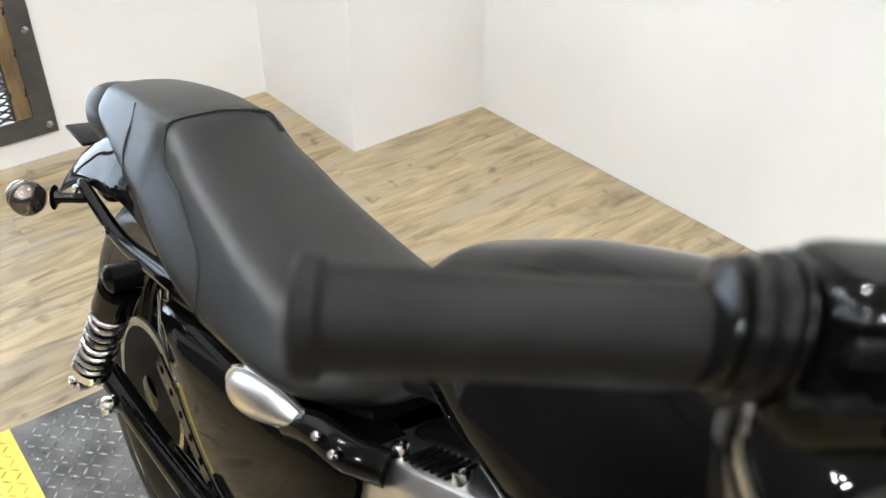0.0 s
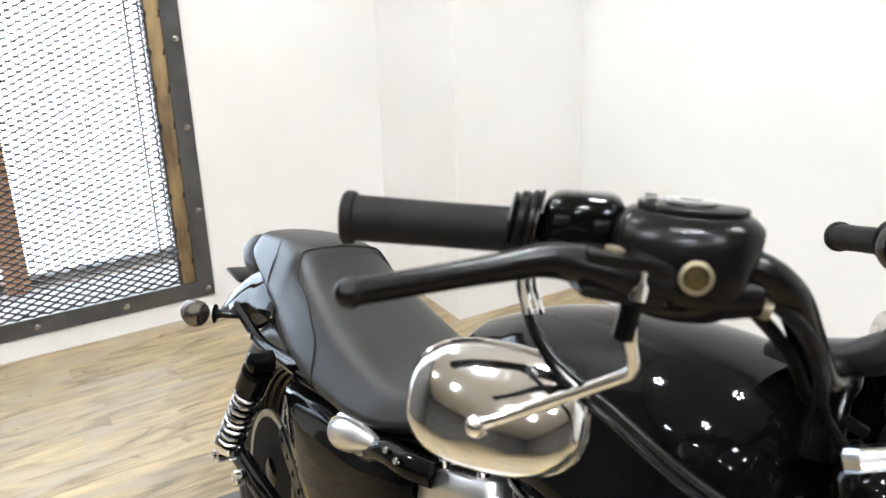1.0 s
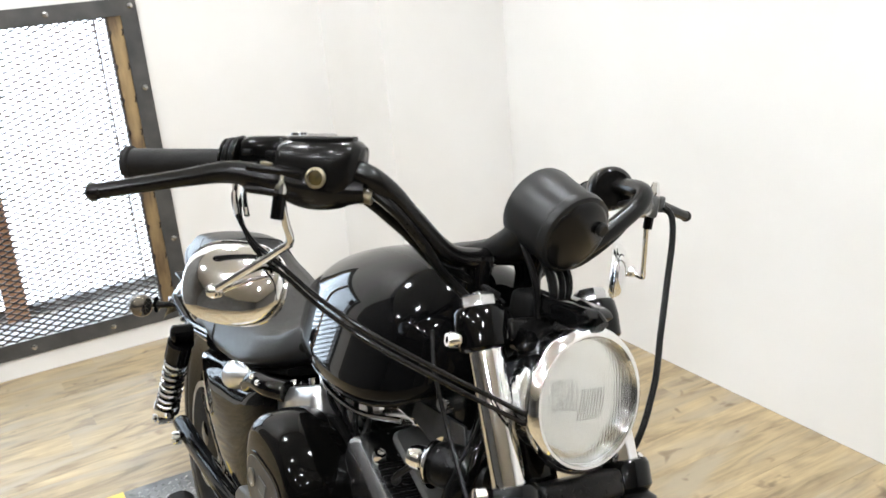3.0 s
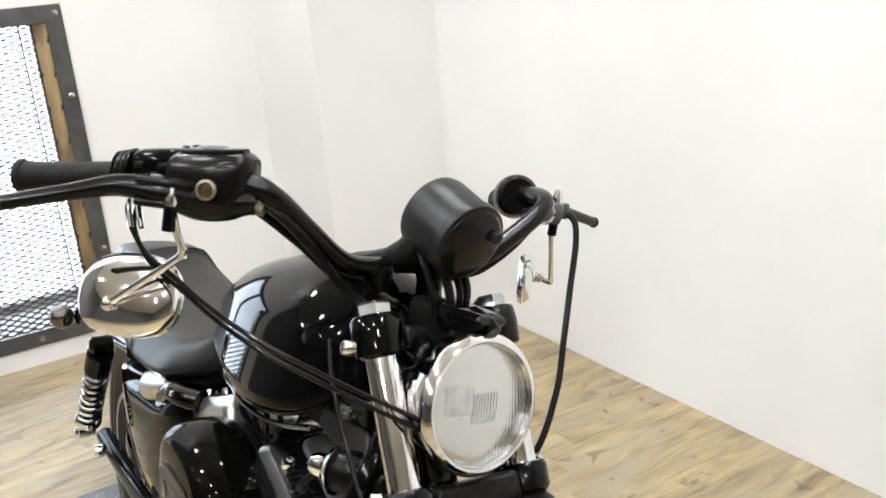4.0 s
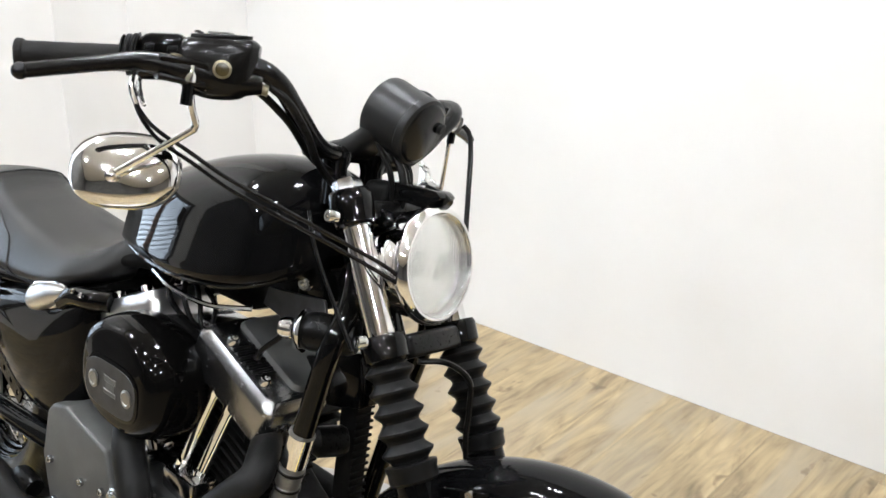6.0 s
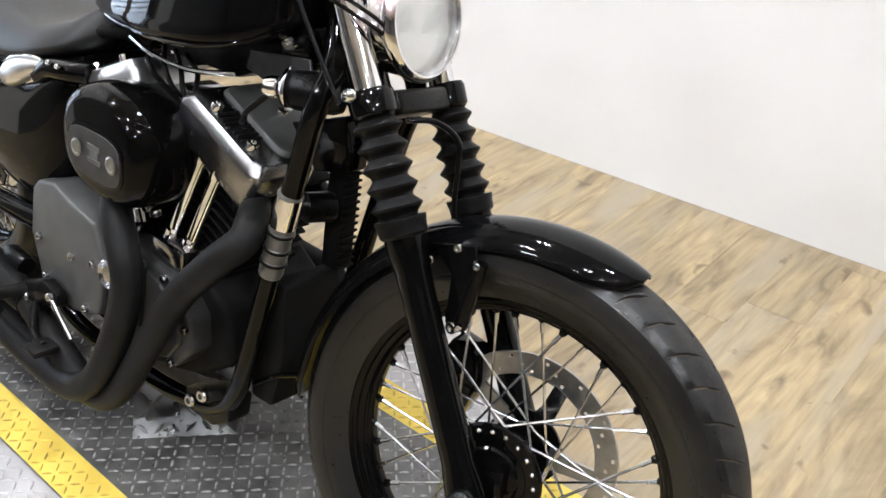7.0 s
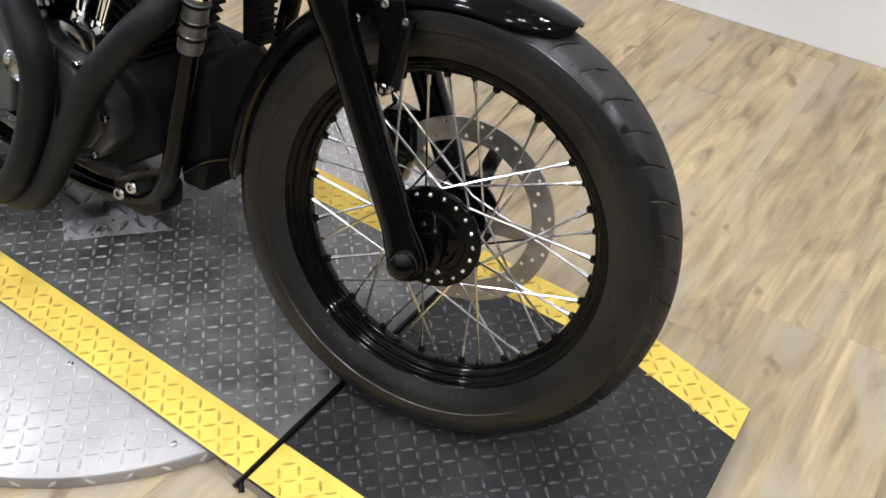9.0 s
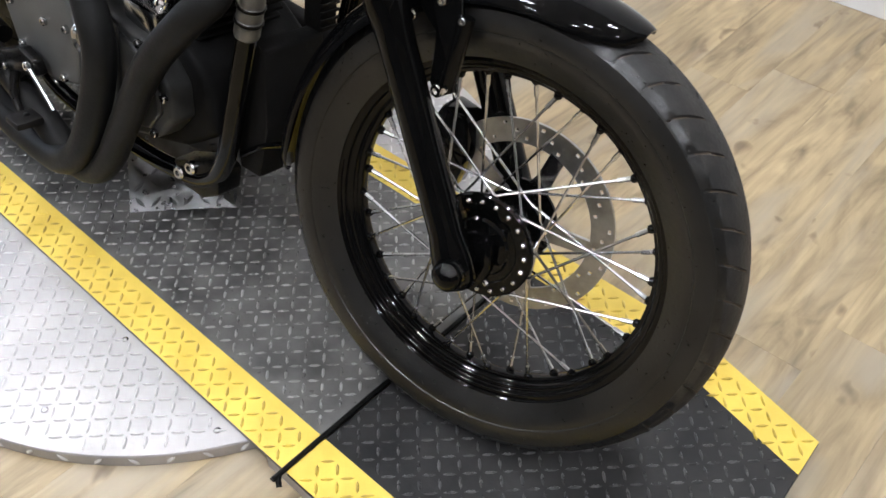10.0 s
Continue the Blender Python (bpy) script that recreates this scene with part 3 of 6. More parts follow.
def platform():
    tt = thing("turntable", lathe([(TT[2], FLOOR_Z + 0.001), (TT[2], -0.014), (TT[2] - 0.002, -0.0115), (0.0, -0.0115)], (TT[0], TT[1], 0), (0, 0, 1), 128), M_SILVER,
               "round turntable of bright aluminium tread plate on the floor", "turntable")
    def on_disc(x, y):
        r = math.hypot(x - TT[0], y - TT[1])
        return r < TT[2] - 0.018 and not (PY0 - 0.012 < y < PY1 + 0.012)
    tagged(part("tread_pattern", lugs_in(on_disc, -0.0116, TT[0] - 0.64, TT[0] + 0.64, TT[1] - 0.64, TT[1] + 0.64, PITCH, 0.0122, 0.0025), M_SILVER_LUG, tt, "raised bright tread lugs", sharp=0), kind="stuff")
    for x, y in ((-0.254, -0.293), (-0.518, -0.286), (-0.49, -0.455), (-0.72, -0.51), (-0.36, 0.43), (-0.7, 0.5)):
        part("screw", lathe([(0.006, 0), (0.0055, 0.0015), (0.003, 0.002), (0.0025, 0.001), (0.0, 0.001)], (x, y, -0.0115), (0, 0, 1), 12), M_ZINC, tt)
    sk = []
    for k in range(70):       # lugs on the rolled edge of the disc
        a = 2 * math.pi * k / 70
        if math.sin(a) < -0.45 or math.sin(a) > 0.55:
            v, f = lug(0, 0, 0, radians(45 if k % 2 else -45), l=0.011)
            mtx = Matrix.Translation((TT[0] + TT[2] * math.cos(a), TT[1] + TT[2] * math.sin(a), -0.025)) @ Matrix.Rotation(a, 4, "Z") @ Matrix.Rotation(radians(90), 4, "Y")
            sk.append(moved((v, f), mtx))
    tagged(part("edge_pattern", join(*sk), M_SILVER_LUG, tt, sharp=0), kind="stuff")

    joint = -0.115
    rear_outline = [(PX0, PY0), (joint - 0.004, PY0), (joint - 0.004, PY1), (PX0, PY1)]
    front_outline = [(joint + 0.004, PY0), (0.20, PY0), (0.475, PY0 + 0.06), (0.452, PY1 - 0.057), (0.215, PY1), (joint + 0.004, PY1)]
    pf = thing("display_platform", prism(rear_outline, -0.0105, 0.0, "z", 0.0015, 1), M_DBLACK,
               "black tread plate platform with yellow painted edges, worn", "platform")
    part("front_plate", prism(front_outline, -0.0105, 0.0, "z", 0.0015, 1), M_FBLACK, pf, "hinged front plate of black tread plate")
    part("side_skirt", join(box((-0.16, PY0, FLOOR_Z), (0.20, PY0 + 0.004, -0.011)), box((-1.96, PY0, FLOOR_Z), (-1.35, PY0 + 0.004, -0.011)),
                            box((PX0, PY0, FLOOR_Z), (PX0 + 0.004, PY1, -0.011)), box((0.446, PY0 + 0.07, FLOOR_Z), (0.45, PY1 - 0.06, -0.011)),
                            box((-1.96, PY1 - 0.004, FLOOR_Z), (0.215, PY1, -0.011))), M_SILVER, pf, "bare metal skirt", sharp=0)
    e = 0.0006
    part("yellow_stripe", prism([(PX0, PY0), (joint - 0.004, PY0), (joint - 0.004, PY0 + STRIPE), (PX0, PY0 + STRIPE)], 0.0002, e, "z"), M_YELLOW, pf, "yellow painted edge stripe", sharp=0)
    part("yellow_stripe", prism([(joint + 0.004, PY0), (0.20, PY0), (0.475, PY0 + 0.06), (0.471, PY0 + 0.06 + STRIPE * 0.9), (0.20, PY0 + STRIPE), (joint + 0.004, PY0 + STRIPE)], 0.0002, e, "z"), M_YELLOW, pf, "yellow painted edge stripe", sharp=0)
    part("yellow_stripe", prism([(PX0, PY1 - STRIPE), (joint - 0.004, PY1 - STRIPE), (joint - 0.004, PY1), (PX0, PY1)], 0.0002, e, "z"), M_YELLOW, pf, "yellow painted edge stripe", sharp=0)
    part("yellow_stripe", prism([(joint + 0.004, PY1 - STRIPE), (0.235, PY1 - STRIPE), (0.455, PY1 - 0.057 - 0.073), (0.4515, PY1 - 0.057), (0.215, PY1), (joint + 0.004, PY1)], 0.0002, e, "z"), M_YELLOW, pf, "yellow painted edge stripe", sharp=0)
    def black(x, y):
        return in_platform(x, y, STRIPE + 0.004) and x < joint - 0.014
    def front(x, y):
        return in_platform(x, y, STRIPE + 0.004) and x > joint + 0.014
    def yellow(x, y):
        return in_platform(x, y, 0.009) and not in_platform(x, y, STRIPE - 0.004) and abs(x - joint) > 0.016
    tagged(part("tread_pattern", lugs_in(black, -0.0002, PX0, 0.5, PY0, PY1, FINE, 0.0112, 0.0026), M_DBLACK_LUG, pf, "raised worn black tread lugs", sharp=0), kind="stuff")
    tagged(part("tread_pattern", lugs_in(front, -0.0002, PX0, 0.5, PY0, PY1, FINE, 0.0112, 0.0026), M_FBLACK_LUG, pf, "raised grimy black tread lugs", sharp=0), kind="stuff")
    tagged(part("tread_pattern", lugs_in(yellow, 0.0004, PX0, 0.5, PY0, PY1, FINE, 0.0112, 0.0026), M_YELLOW_LUG, pf, "raised yellow tread lugs", sharp=0), kind="stuff")
    thing("hinge_pin", tube([(joint, PY1 - 0.02, 0.003), (joint, 0.1, 0.003), (joint, PY0 + 0.01, 0.003), (joint + 0.002, PY0 - 0.012, 0.002), (joint + 0.012, PY0 - 0.022, -0.006)], 0.0045, 10), M_SATIN,
          "bent black steel hinge pin across the platform", "hinge pin")
    # wedge of tread plate under the frame
    a, b = Vector((-0.772, -0.103, 0.001)), Vector((-0.633, 0.044, 0.001))
    back = Vector((-0.15, 0.142, 0))
    V = [a, b, b + back, a + back, a + back * 0.62 + Vector((0, 0, 0.115)), b + back * 0.20 + Vector((0, 0, 0.085)), b + back * 0.9 + Vector((0, 0, 0.075)), a + back * 0.95 + Vector((0, 0, 0.115))]
    wedge = thing("wheel_stand_wedge", ([tuple(v) for v in V], [(0, 3, 2, 1), (0, 1, 4), (1, 5, 4), (1, 2, 6, 5), (4, 5, 6, 7), (3, 7, 6, 2), (0, 4, 7, 3)]), M_DULL,
                  "folded wedge of aluminium tread plate standing on the platform", "wedge", sharp=0)
    sl = []
    n = (Vector(V[1]) - Vector(V[0])).cross(Vector(V[4]) - Vector(V[0])).normalized()
    if n.z < 0:
        n = -n
    u = (Vector(V[1]) - Vector(V[0])).normalized()
    w = n.cross(u)
    mtx = Matrix((u, w, n)).transposed().to_4x4()
    mtx.translation = a
    for i in range(6):
        for j in range(4):
            q = mtx @ Vector((0.02 + i * 0.031, 0.018 + j * 0.031, 0))
            if 0.02 + i * 0.031 < 0.19 - j * 0.006:
                sl.append(moved(lug(0.02 + i * 0.031, 0.018 + j * 0.031, 0.0002, radians(45 if (i + j) % 2 else -45)), mtx))
    tagged(part("wedge_pattern", join(*sl), M_DULL, wedge, sharp=0), kind="stuff")


platform()

# ---------------------------------------------------------------- the motorcycle
# bike coordinates: x forward from the front axle, y to its left, z up from the ground, before it leans
BIKE = pose(0, 0, 0.004, 0, 0, BIKE_YAW) @ pose(0, 0, 0, -LEAN)
RAKE = radians(29.6)
AXIS = Vector((-math.sin(RAKE), 0, math.cos(RAKE)))
PIVOT = Vector((0.117, 0, 0))
TURNED = Matrix.Translation(PIVOT) @ Matrix.Rotation(radians(STEER), 4, AXIS) @ Matrix.Translation(-PIVOT)

bike = tagged(new("motorcycle"), "gloss black cruiser motorcycle leaning on its side stand on the platform", "motorcycle")
bike.matrix_basis = BIKE


def P(name, geo, mat, label="", parent=None, turned=False, sharp=35.0):
    """A part of the bike; turned parts belong to the steered front end."""
    return part(name, geo, mat, parent or bike, label, TURNED if turned and parent is None else None, sharp)


def bolt(c, axis, r=0.007, h=0.006, mat=None, parent=None, turned=False, name="bolt"):
    g = lathe([(r, 0), (r, h * 0.75), (r * 0.8, h), (r * 0.45, h), (r * 0.4, h * 0.6), (0, h * 0.6)], c, axis, 12)
    return P(name, g, mat or M_CHROME, "", parent, turned)


# ---- wheels
def tyre_geo(c, R, half, rim_r, grooves, depth=0.004):
    """A tyre with a round tread, cut by slanted shoulder grooves."""
    prof = []
    for k in range(-9, 10):
        a = k / 9
        y = half * math.sin(a * 1.35) / math.sin(1.35)
        r = R - (R - rim_r) * 0.42 * (abs(a) ** 2.4)
        r += {7: -0.0026, 8: 0.0024}.get(abs(k), 0.0)       # moulded shoulder ridge
        prof.append((y, r, 0.15 < abs(a) < 0.74))
    low = [(half * 0.99, rim_r + (R - rim_r) * 0.45), (half * 0.975, rim_r + (R - rim_r) * 0.41), (half * 0.945, rim_r + (R - rim_r) * 0.395), (half * 0.945, rim_r + (R - rim_r) * 0.35), (half * 0.9, rim_r + (R - rim_r) * 0.25), (half * 0.76, rim_r + (R - rim_r) * 0.1), (half * 0.66, rim_r - 0.002)]
    prof = [(-y, r, False) for y, r in reversed(low)] + prof + [(y, r, False) for y, r in low]
    V, F = [], []
    steps = []
    for g in range(grooves):
        a0 = 2 * math.pi * g / grooves
        w = 2 * math.pi / grooves
        steps += [(a0, 0), (a0 + w * 0.025, 1), (a0 + w * 0.075, 1), (a0 + w * 0.10, 0), (a0 + w * 0.40, 0), (a0 + w * 0.70, 0)]
    n = len(prof)
    for a0, cut in steps:
        for p, (y, r, tread) in enumerate(prof):
            tread = tread and not (len(V) // n // 6 % 2 and p in (n // 2 - 4, n // 2 + 4))
            a = a0 + (abs(y) / half) * 0.10 + (math.pi / grooves if y > 0 else 0)
            rr = r - (depth if cut and tread else 0)
            V.append((c[0] + rr * math.cos(a), c[1] + y, c[2] + rr * math.sin(a)))
    m = len(steps)
    for i in range(m):
        j = (i + 1) % m
        for k in range(n - 1):
            F.append((i * n + k, i * n + k + 1, j * n + k + 1, j * n + k))
    return V, [tuple(reversed(f)) for f in F]


def two_tone(ob, n):
    """Gives the tread faces of a tyre their own dusty rubber, the groove floors dust; n faces lie across it."""
    ob.data.materials.append(M_TREAD)
    ob.data.materials.append(M_DUST)
    for i, f in enumerate(ob.data.polygons):
        if 10 <= i % n <= n - 11:
            f.material_index = 2 if (i // n) % 6 == 1 and abs(i % n - n / 2 + 0.5) > 1.2 else 1


def rim_geo(c, bead, half):
    """A rim with a rolled lip and stepped walls down to the well."""
    p = [(bead + 0.013, -half), (bead + 0.0145, -half + 0.003), (bead + 0.012, -half + 0.006), (bead, -half + 0.007), (bead - 0.004, -half + 0.014), (bead - 0.015, -half * 0.45),
         (bead - 0.0165, 0)]
    outer = p + [(r, -y) for r, y in reversed(p[:-1])]
    wall = []
    for k in range(25):
        t = k / 24
        ripple = 0.0016 * math.sin(t * 2 * math.pi * 3.5)
        wall.append((bead + 0.012 - 0.0335 * t ** 0.85 - ripple * 0.6, -half + 0.0006 + half * 0.86 * t ** 1.5 - ripple * 0.8))
    inner = [(r, -y) for r, y in wall] + [(r, y) for r, y in reversed(wall)]
    return lathe([(r, y) for r, y in outer + inner], c, (0, 1, 0), 96, closed=True)


def spokes(c, count, hub_r, hub_y, rim_r, parent, turn=False):
    for k in range(count):
        side = -1 if k % 2 else 1
        a = 2 * math.pi * k / count
        lead = 1 if (k // 2) % 2 else -1
        b = a - lead * radians(72)
        hr = hub_r[0 if side < 0 else 1]
        h = Vector((c[0] + hr * math.cos(b), c[1] + hub_y[0 if side < 0 else 1], c[2] + hr * math.sin(b)))
        e = Vector((c[0] + rim_r * math.cos(a), c[1] + side * 0.006, c[2] + rim_r * math.sin(a)))
        d = (h - e).normalized()
        part("spoke", join(tube([h, e], 0.0019, 6, straight=True), tube([e - d * 0.002, e + d * 0.017], 0.0033, 6, straight=True)), M_ZINC, parent)
        part("rim_dimple", ball(e - d * 0.004, 0.0062, 8), M_GLOSS, parent)


def disc_geo(c, r0, r1, y, holes, t=0.005, slots=False):
    """A brake disc with drilled holes, as a ring of cells with some left out."""
    na, nr = 150, 7
    V, F = [], []
    gone = set()
    for a in range(na):
        for r in range(nr):
            if holes and ((a % 10 == 0 and r == 1) or (a % 10 == 3 and r == 3) or (a % 10 == 6 and r == 5)):
                gone.add((a, r))
    for s in (-t / 2, t / 2):
        for a in range(na):
            for r in range(nr + 1):
                an = 2 * math.pi * a / na
                rr = r0 + (r1 - r0) * r / nr
                V.append((c[0] + rr * math.cos(an), c[1] + y + s, c[2] + rr * math.sin(an)))
    off = na * (nr + 1)
    idx = lambda a, r: (a % na) * (nr + 1) + r
    for a in range(na):
        for r in range(nr):
            if (a, r) in gone:
                q = [idx(a, r), idx(a, r + 1), idx(a + 1, r + 1), idx(a + 1, r)]
                for i in range(4):
                    F.append((q[i], q[(i + 1) % 4], q[(i + 1) % 4] + off, q[i] + off))
                continue
            q = (idx(a, r), idx(a, r + 1), idx(a + 1, r + 1), idx(a + 1, r))
            F.append(tuple(reversed(q)))
            F.append(tuple(i + off for i in q))
        F.append((idx(a, nr), idx(a, nr) + off, idx(a + 1, nr) + off, idx(a + 1, nr)))
        F.append((idx(a, 0), idx(a + 1, 0), idx(a + 1, 0) + off, idx(a, 0) + off))
    return V, F


def front_wheel():
    c = (0, 0, 0.329)
    w = P("front_wheel", rim_geo(c, 0.2455, 0.033), M_GLOSS, "gloss black wire-spoked front wheel", turned=True, sharp=75)
    two_tone(part("tyre", tyre_geo(c, 0.336, 0.052, 0.252, 44, 0.0032), M_TYRE, w, "worn black front tyre with slanted grooves", sharp=30), 32)
    part("hub", lathe([(0.016, -0.064), (0.024, -0.063), (0.0255, -0.058), (0.034, -0.056), (0.040, -0.0545), (0.043, -0.0505), (0.052, -0.0495), (0.054, -0.0515), (0.073, -0.0505), (0.0755, -0.048), (0.0755, -0.044), (0.052, -0.040), (0.036, -0.036), (0.031, -0.02), (0.031, 0.02), (0.036, 0.028), (0.050, 0.030), (0.050, 0.037), (0.034, 0.040), (0.03, 0.06), (0.012, 0.062)], c, (0, 1, 0), 48), M_GLOSS, w)
    for k in range(20):
        a = 2 * math.pi * (k + 0.5) / 20
        part("spoke_head", ball((0.0655 * math.cos(a), -0.0515, 0.329 + 0.0655 * math.sin(a)), 0.0038, 8), M_ZINC, w)
    spokes(c, 40, (0.0655, 0.0475), (-0.047, 0.033), 0.219, w)
    d = part("brake_disc", disc_geo(c, 0.112, 0.146, 0.060, True), M_STEEL, w, "drilled stainless brake disc", sharp=30)
    for k in range(5):
        a0 = 2 * math.pi * k / 5
        arm = [(0.045, a0 - 0.42), (0.075, a0 - 0.20), (0.113, a0 - 0.10), (0.116, a0 + 0.10), (0.075, a0 + 0.14), (0.045, a0 + 0.42)]
        part("disc_carrier", prism([(r * math.cos(a), 0.329 + r * math.sin(a)) for r, a in arm], 0.057, 0.063, "y"), M_ALU if k % 2 else M_STEEL, w)
    part("carrier_ring", disc_geo(c, 0.030, 0.060, 0.060, False), M_GLOSS, w)
    P("axle_cover", lathe([(0.021, 0.0), (0.022, 0.008), (0.0195, 0.018), (0.012, 0.025), (0.0, 0.027)], (-0.003, -0.117, 0.318), (0, -1, 0), 28), M_GLOSS, "domed gloss black axle cover", turned=True)
    P("axle", lathe([(0.0115, -0.075), (0.0115, 0.075)], c, (0, 1, 0), 16), M_CHROME, turned=True)
    return w


def rear_wheel():
    c = (-1.52, 0, 0.315)
    w = P("rear_wheel", rim_geo(c, 0.205, 0.045), M_GLOSS, "gloss black wire-spoked rear wheel", sharp=75)
    two_tone(part("tyre", tyre_geo(c, 0.318, 0.073, 0.21, 34), M_TYRE, w, "worn black rear tyre"), 32)
    part("hub", lathe([(0.02, -0.09), (0.04, -0.085), (0.06, -0.06), (0.06, -0.05), (0.04, -0.045), (0.04, 0.045), (0.06, 0.05), (0.06, 0.06), (0.03, 0.09)], c, (0, 1, 0), 32), M_GLOSS, w)
    spokes(c, 40, (0.052, 0.052), (-0.055, 0.055), 0.182, w)
    part("brake_disc", disc_geo(c, 0.112, 0.126, -0.085, True), M_STEEL, w, "drilled stainless brake disc")
    part("disc_carrier", disc_geo(c, 0.03, 0.113, -0.085, False), M_MATTE, w)
    part("drive_pulley", lathe([(0.03, 0.075), (0.105, 0.075), (0.108, 0.072), (0.108, 0.1), (0.1, 0.102), (0.03, 0.095)], c, (0, 1, 0), 48), M_SATIN, w)


front_wheel()
rear_wheel()


# ---- front end
def leg_at(z, y):
    """A point on a fork leg's centre line at height z."""
    return Vector((-0.003 - 0.534 * (z - 0.305), y, z))


def fork():
    legdir = (leg_at(1, 0) - leg_at(0, 0)).normalized()
    for s in (-1, 1):
        y = s * 0.0965
        P("fork_tube", tube([leg_at(0.70, y), leg_at(0.975, y)], 0.0195, 28, straight=True), M_CHROME, "polished chrome fork tube", turned=True)
        # rubber bellows
        prof = []
        z0, z1 = 0.655, 0.772
        n = 5
        for k in range(n):
            h = k / n
            for f, r in ((0.0, 0.0250), (0.14, 0.0262), (0.44, 0.0340), (0.56, 0.0348), (0.86, 0.0262)):
                prof.append((r - 0.002 * h, (h + f / n)))
        L = (leg_at(z1, y) - leg_at(z0, y)).length
        g = [(0.030, -0.20), (0.033, -0.17), (0.0335, -0.08), (0.0350, -0.05), (0.0350, -0.01)] + prof + [(0.0262, 1.0), (0.0262, 1.03)]
        P("fork_boot", lathe([(r, h * L) for r, h in g], leg_at(z0, y), legdir, 32), M_BOOT, "ribbed black rubber fork boot", turned=True, sharp=25)
        top = leg_at(0.632, y)
        P("fork_lower", join(lathe([(0.0280, 0), (0.0280, 0.022), (0.0245, 0.045), (0.0235, 0.075), (0.0235, 0.2), (0.0240, 0.31), (0.028, 0.335), (0.030, 0.355), (0.0285, 0.375), (0.018, 0.388), (0.0, 0.391)], top, -legdir, 32)), M_GLOSS, "gloss black fork lower leg", turned=True)
        e = leg_at(0.305, y)
        P("axle_clamp", join(prism([(e.x - 0.012, 0.345), (e.x + 0.030, 0.36), (e.x + 0.036, 0.318), (e.x + 0.03, 0.297), (e.x - 0.01, 0.292)], y - s * 0.030, y - s * 0.014, "y", 0.004)), M_GLOSS, turned=True)
        bolt((e.x + 0.033, y - s * 0.018, 0.300), (0.9, s * 0.4, -0.2), 0.0045, mat=M_ALU, turned=True)
        # cap at the top clamp
        c = leg_at(0.935, y)
        cap = P("top_clamp_cap", lathe([(0.026, 0.0), (0.030, 0.004), (0.0315, 0.03), (0.0300, 0.046), (0.027, 0.050), (0.0, 0.052)], c, legdir, 32), M_GLOSS, turned=True)
        part("fork_cap", lathe([(0.021, 0.050), (0.021, 0.062), (0.018, 0.066), (0.0, 0.066)], c, legdir, 6 if s < 0 else 6), M_ALU, cap, "bright fork cap nut")
        bolt(c + Vector((-0.012, s * 0.033, 0.012)), (-0.3, s, 0), 0.009, 0.014, turned=True)
        # lower clamp ends
        d = leg_at(0.772, y)
        P("lower_clamp", lathe([(0.026, -0.002), (0.031, 0.004), (0.032, 0.03), (0.029, 0.036), (0.0205, 0.037)], d, legdir, 28), M_GLOSS, turned=True)
        bolt(d + Vector((-0.02, s * 0.032, 0.025)), (-0.4, s, 0), 0.009, 0.012, turned=True)
    for z, dx, h in ((0.785, 0.002, 0.034), (0.952, -0.004, 0.026)):
        a = leg_at(z, 0)
        g = box((-0.026, -0.068, -h / 2), (0.022, 0.068, h / 2), 0.008, 3)
        m = Matrix.Translation(a + Vector((dx, 0, 0))) @ Matrix.Rotation(-radians(28), 4, "Y")
        P("triple_clamp", moved(g, m), M_SATIN, "satin black triple clamp", turned=True)
    a, b = leg_at(0.78, 0) + Vector((-0.062, 0, -0.02)), leg_at(0.95, 0) + Vector((-0.062, 0, -0.02))
    P("steering_head", tube([a, b], 0.032, 24, straight=True), M_GLOSS, turned=False)
    P("steering_stem", tube([a - AXIS * 0.015, b + AXIS * 0.03], 0.014, 16, straight=True), M_SATIN, turned=True)


fork()


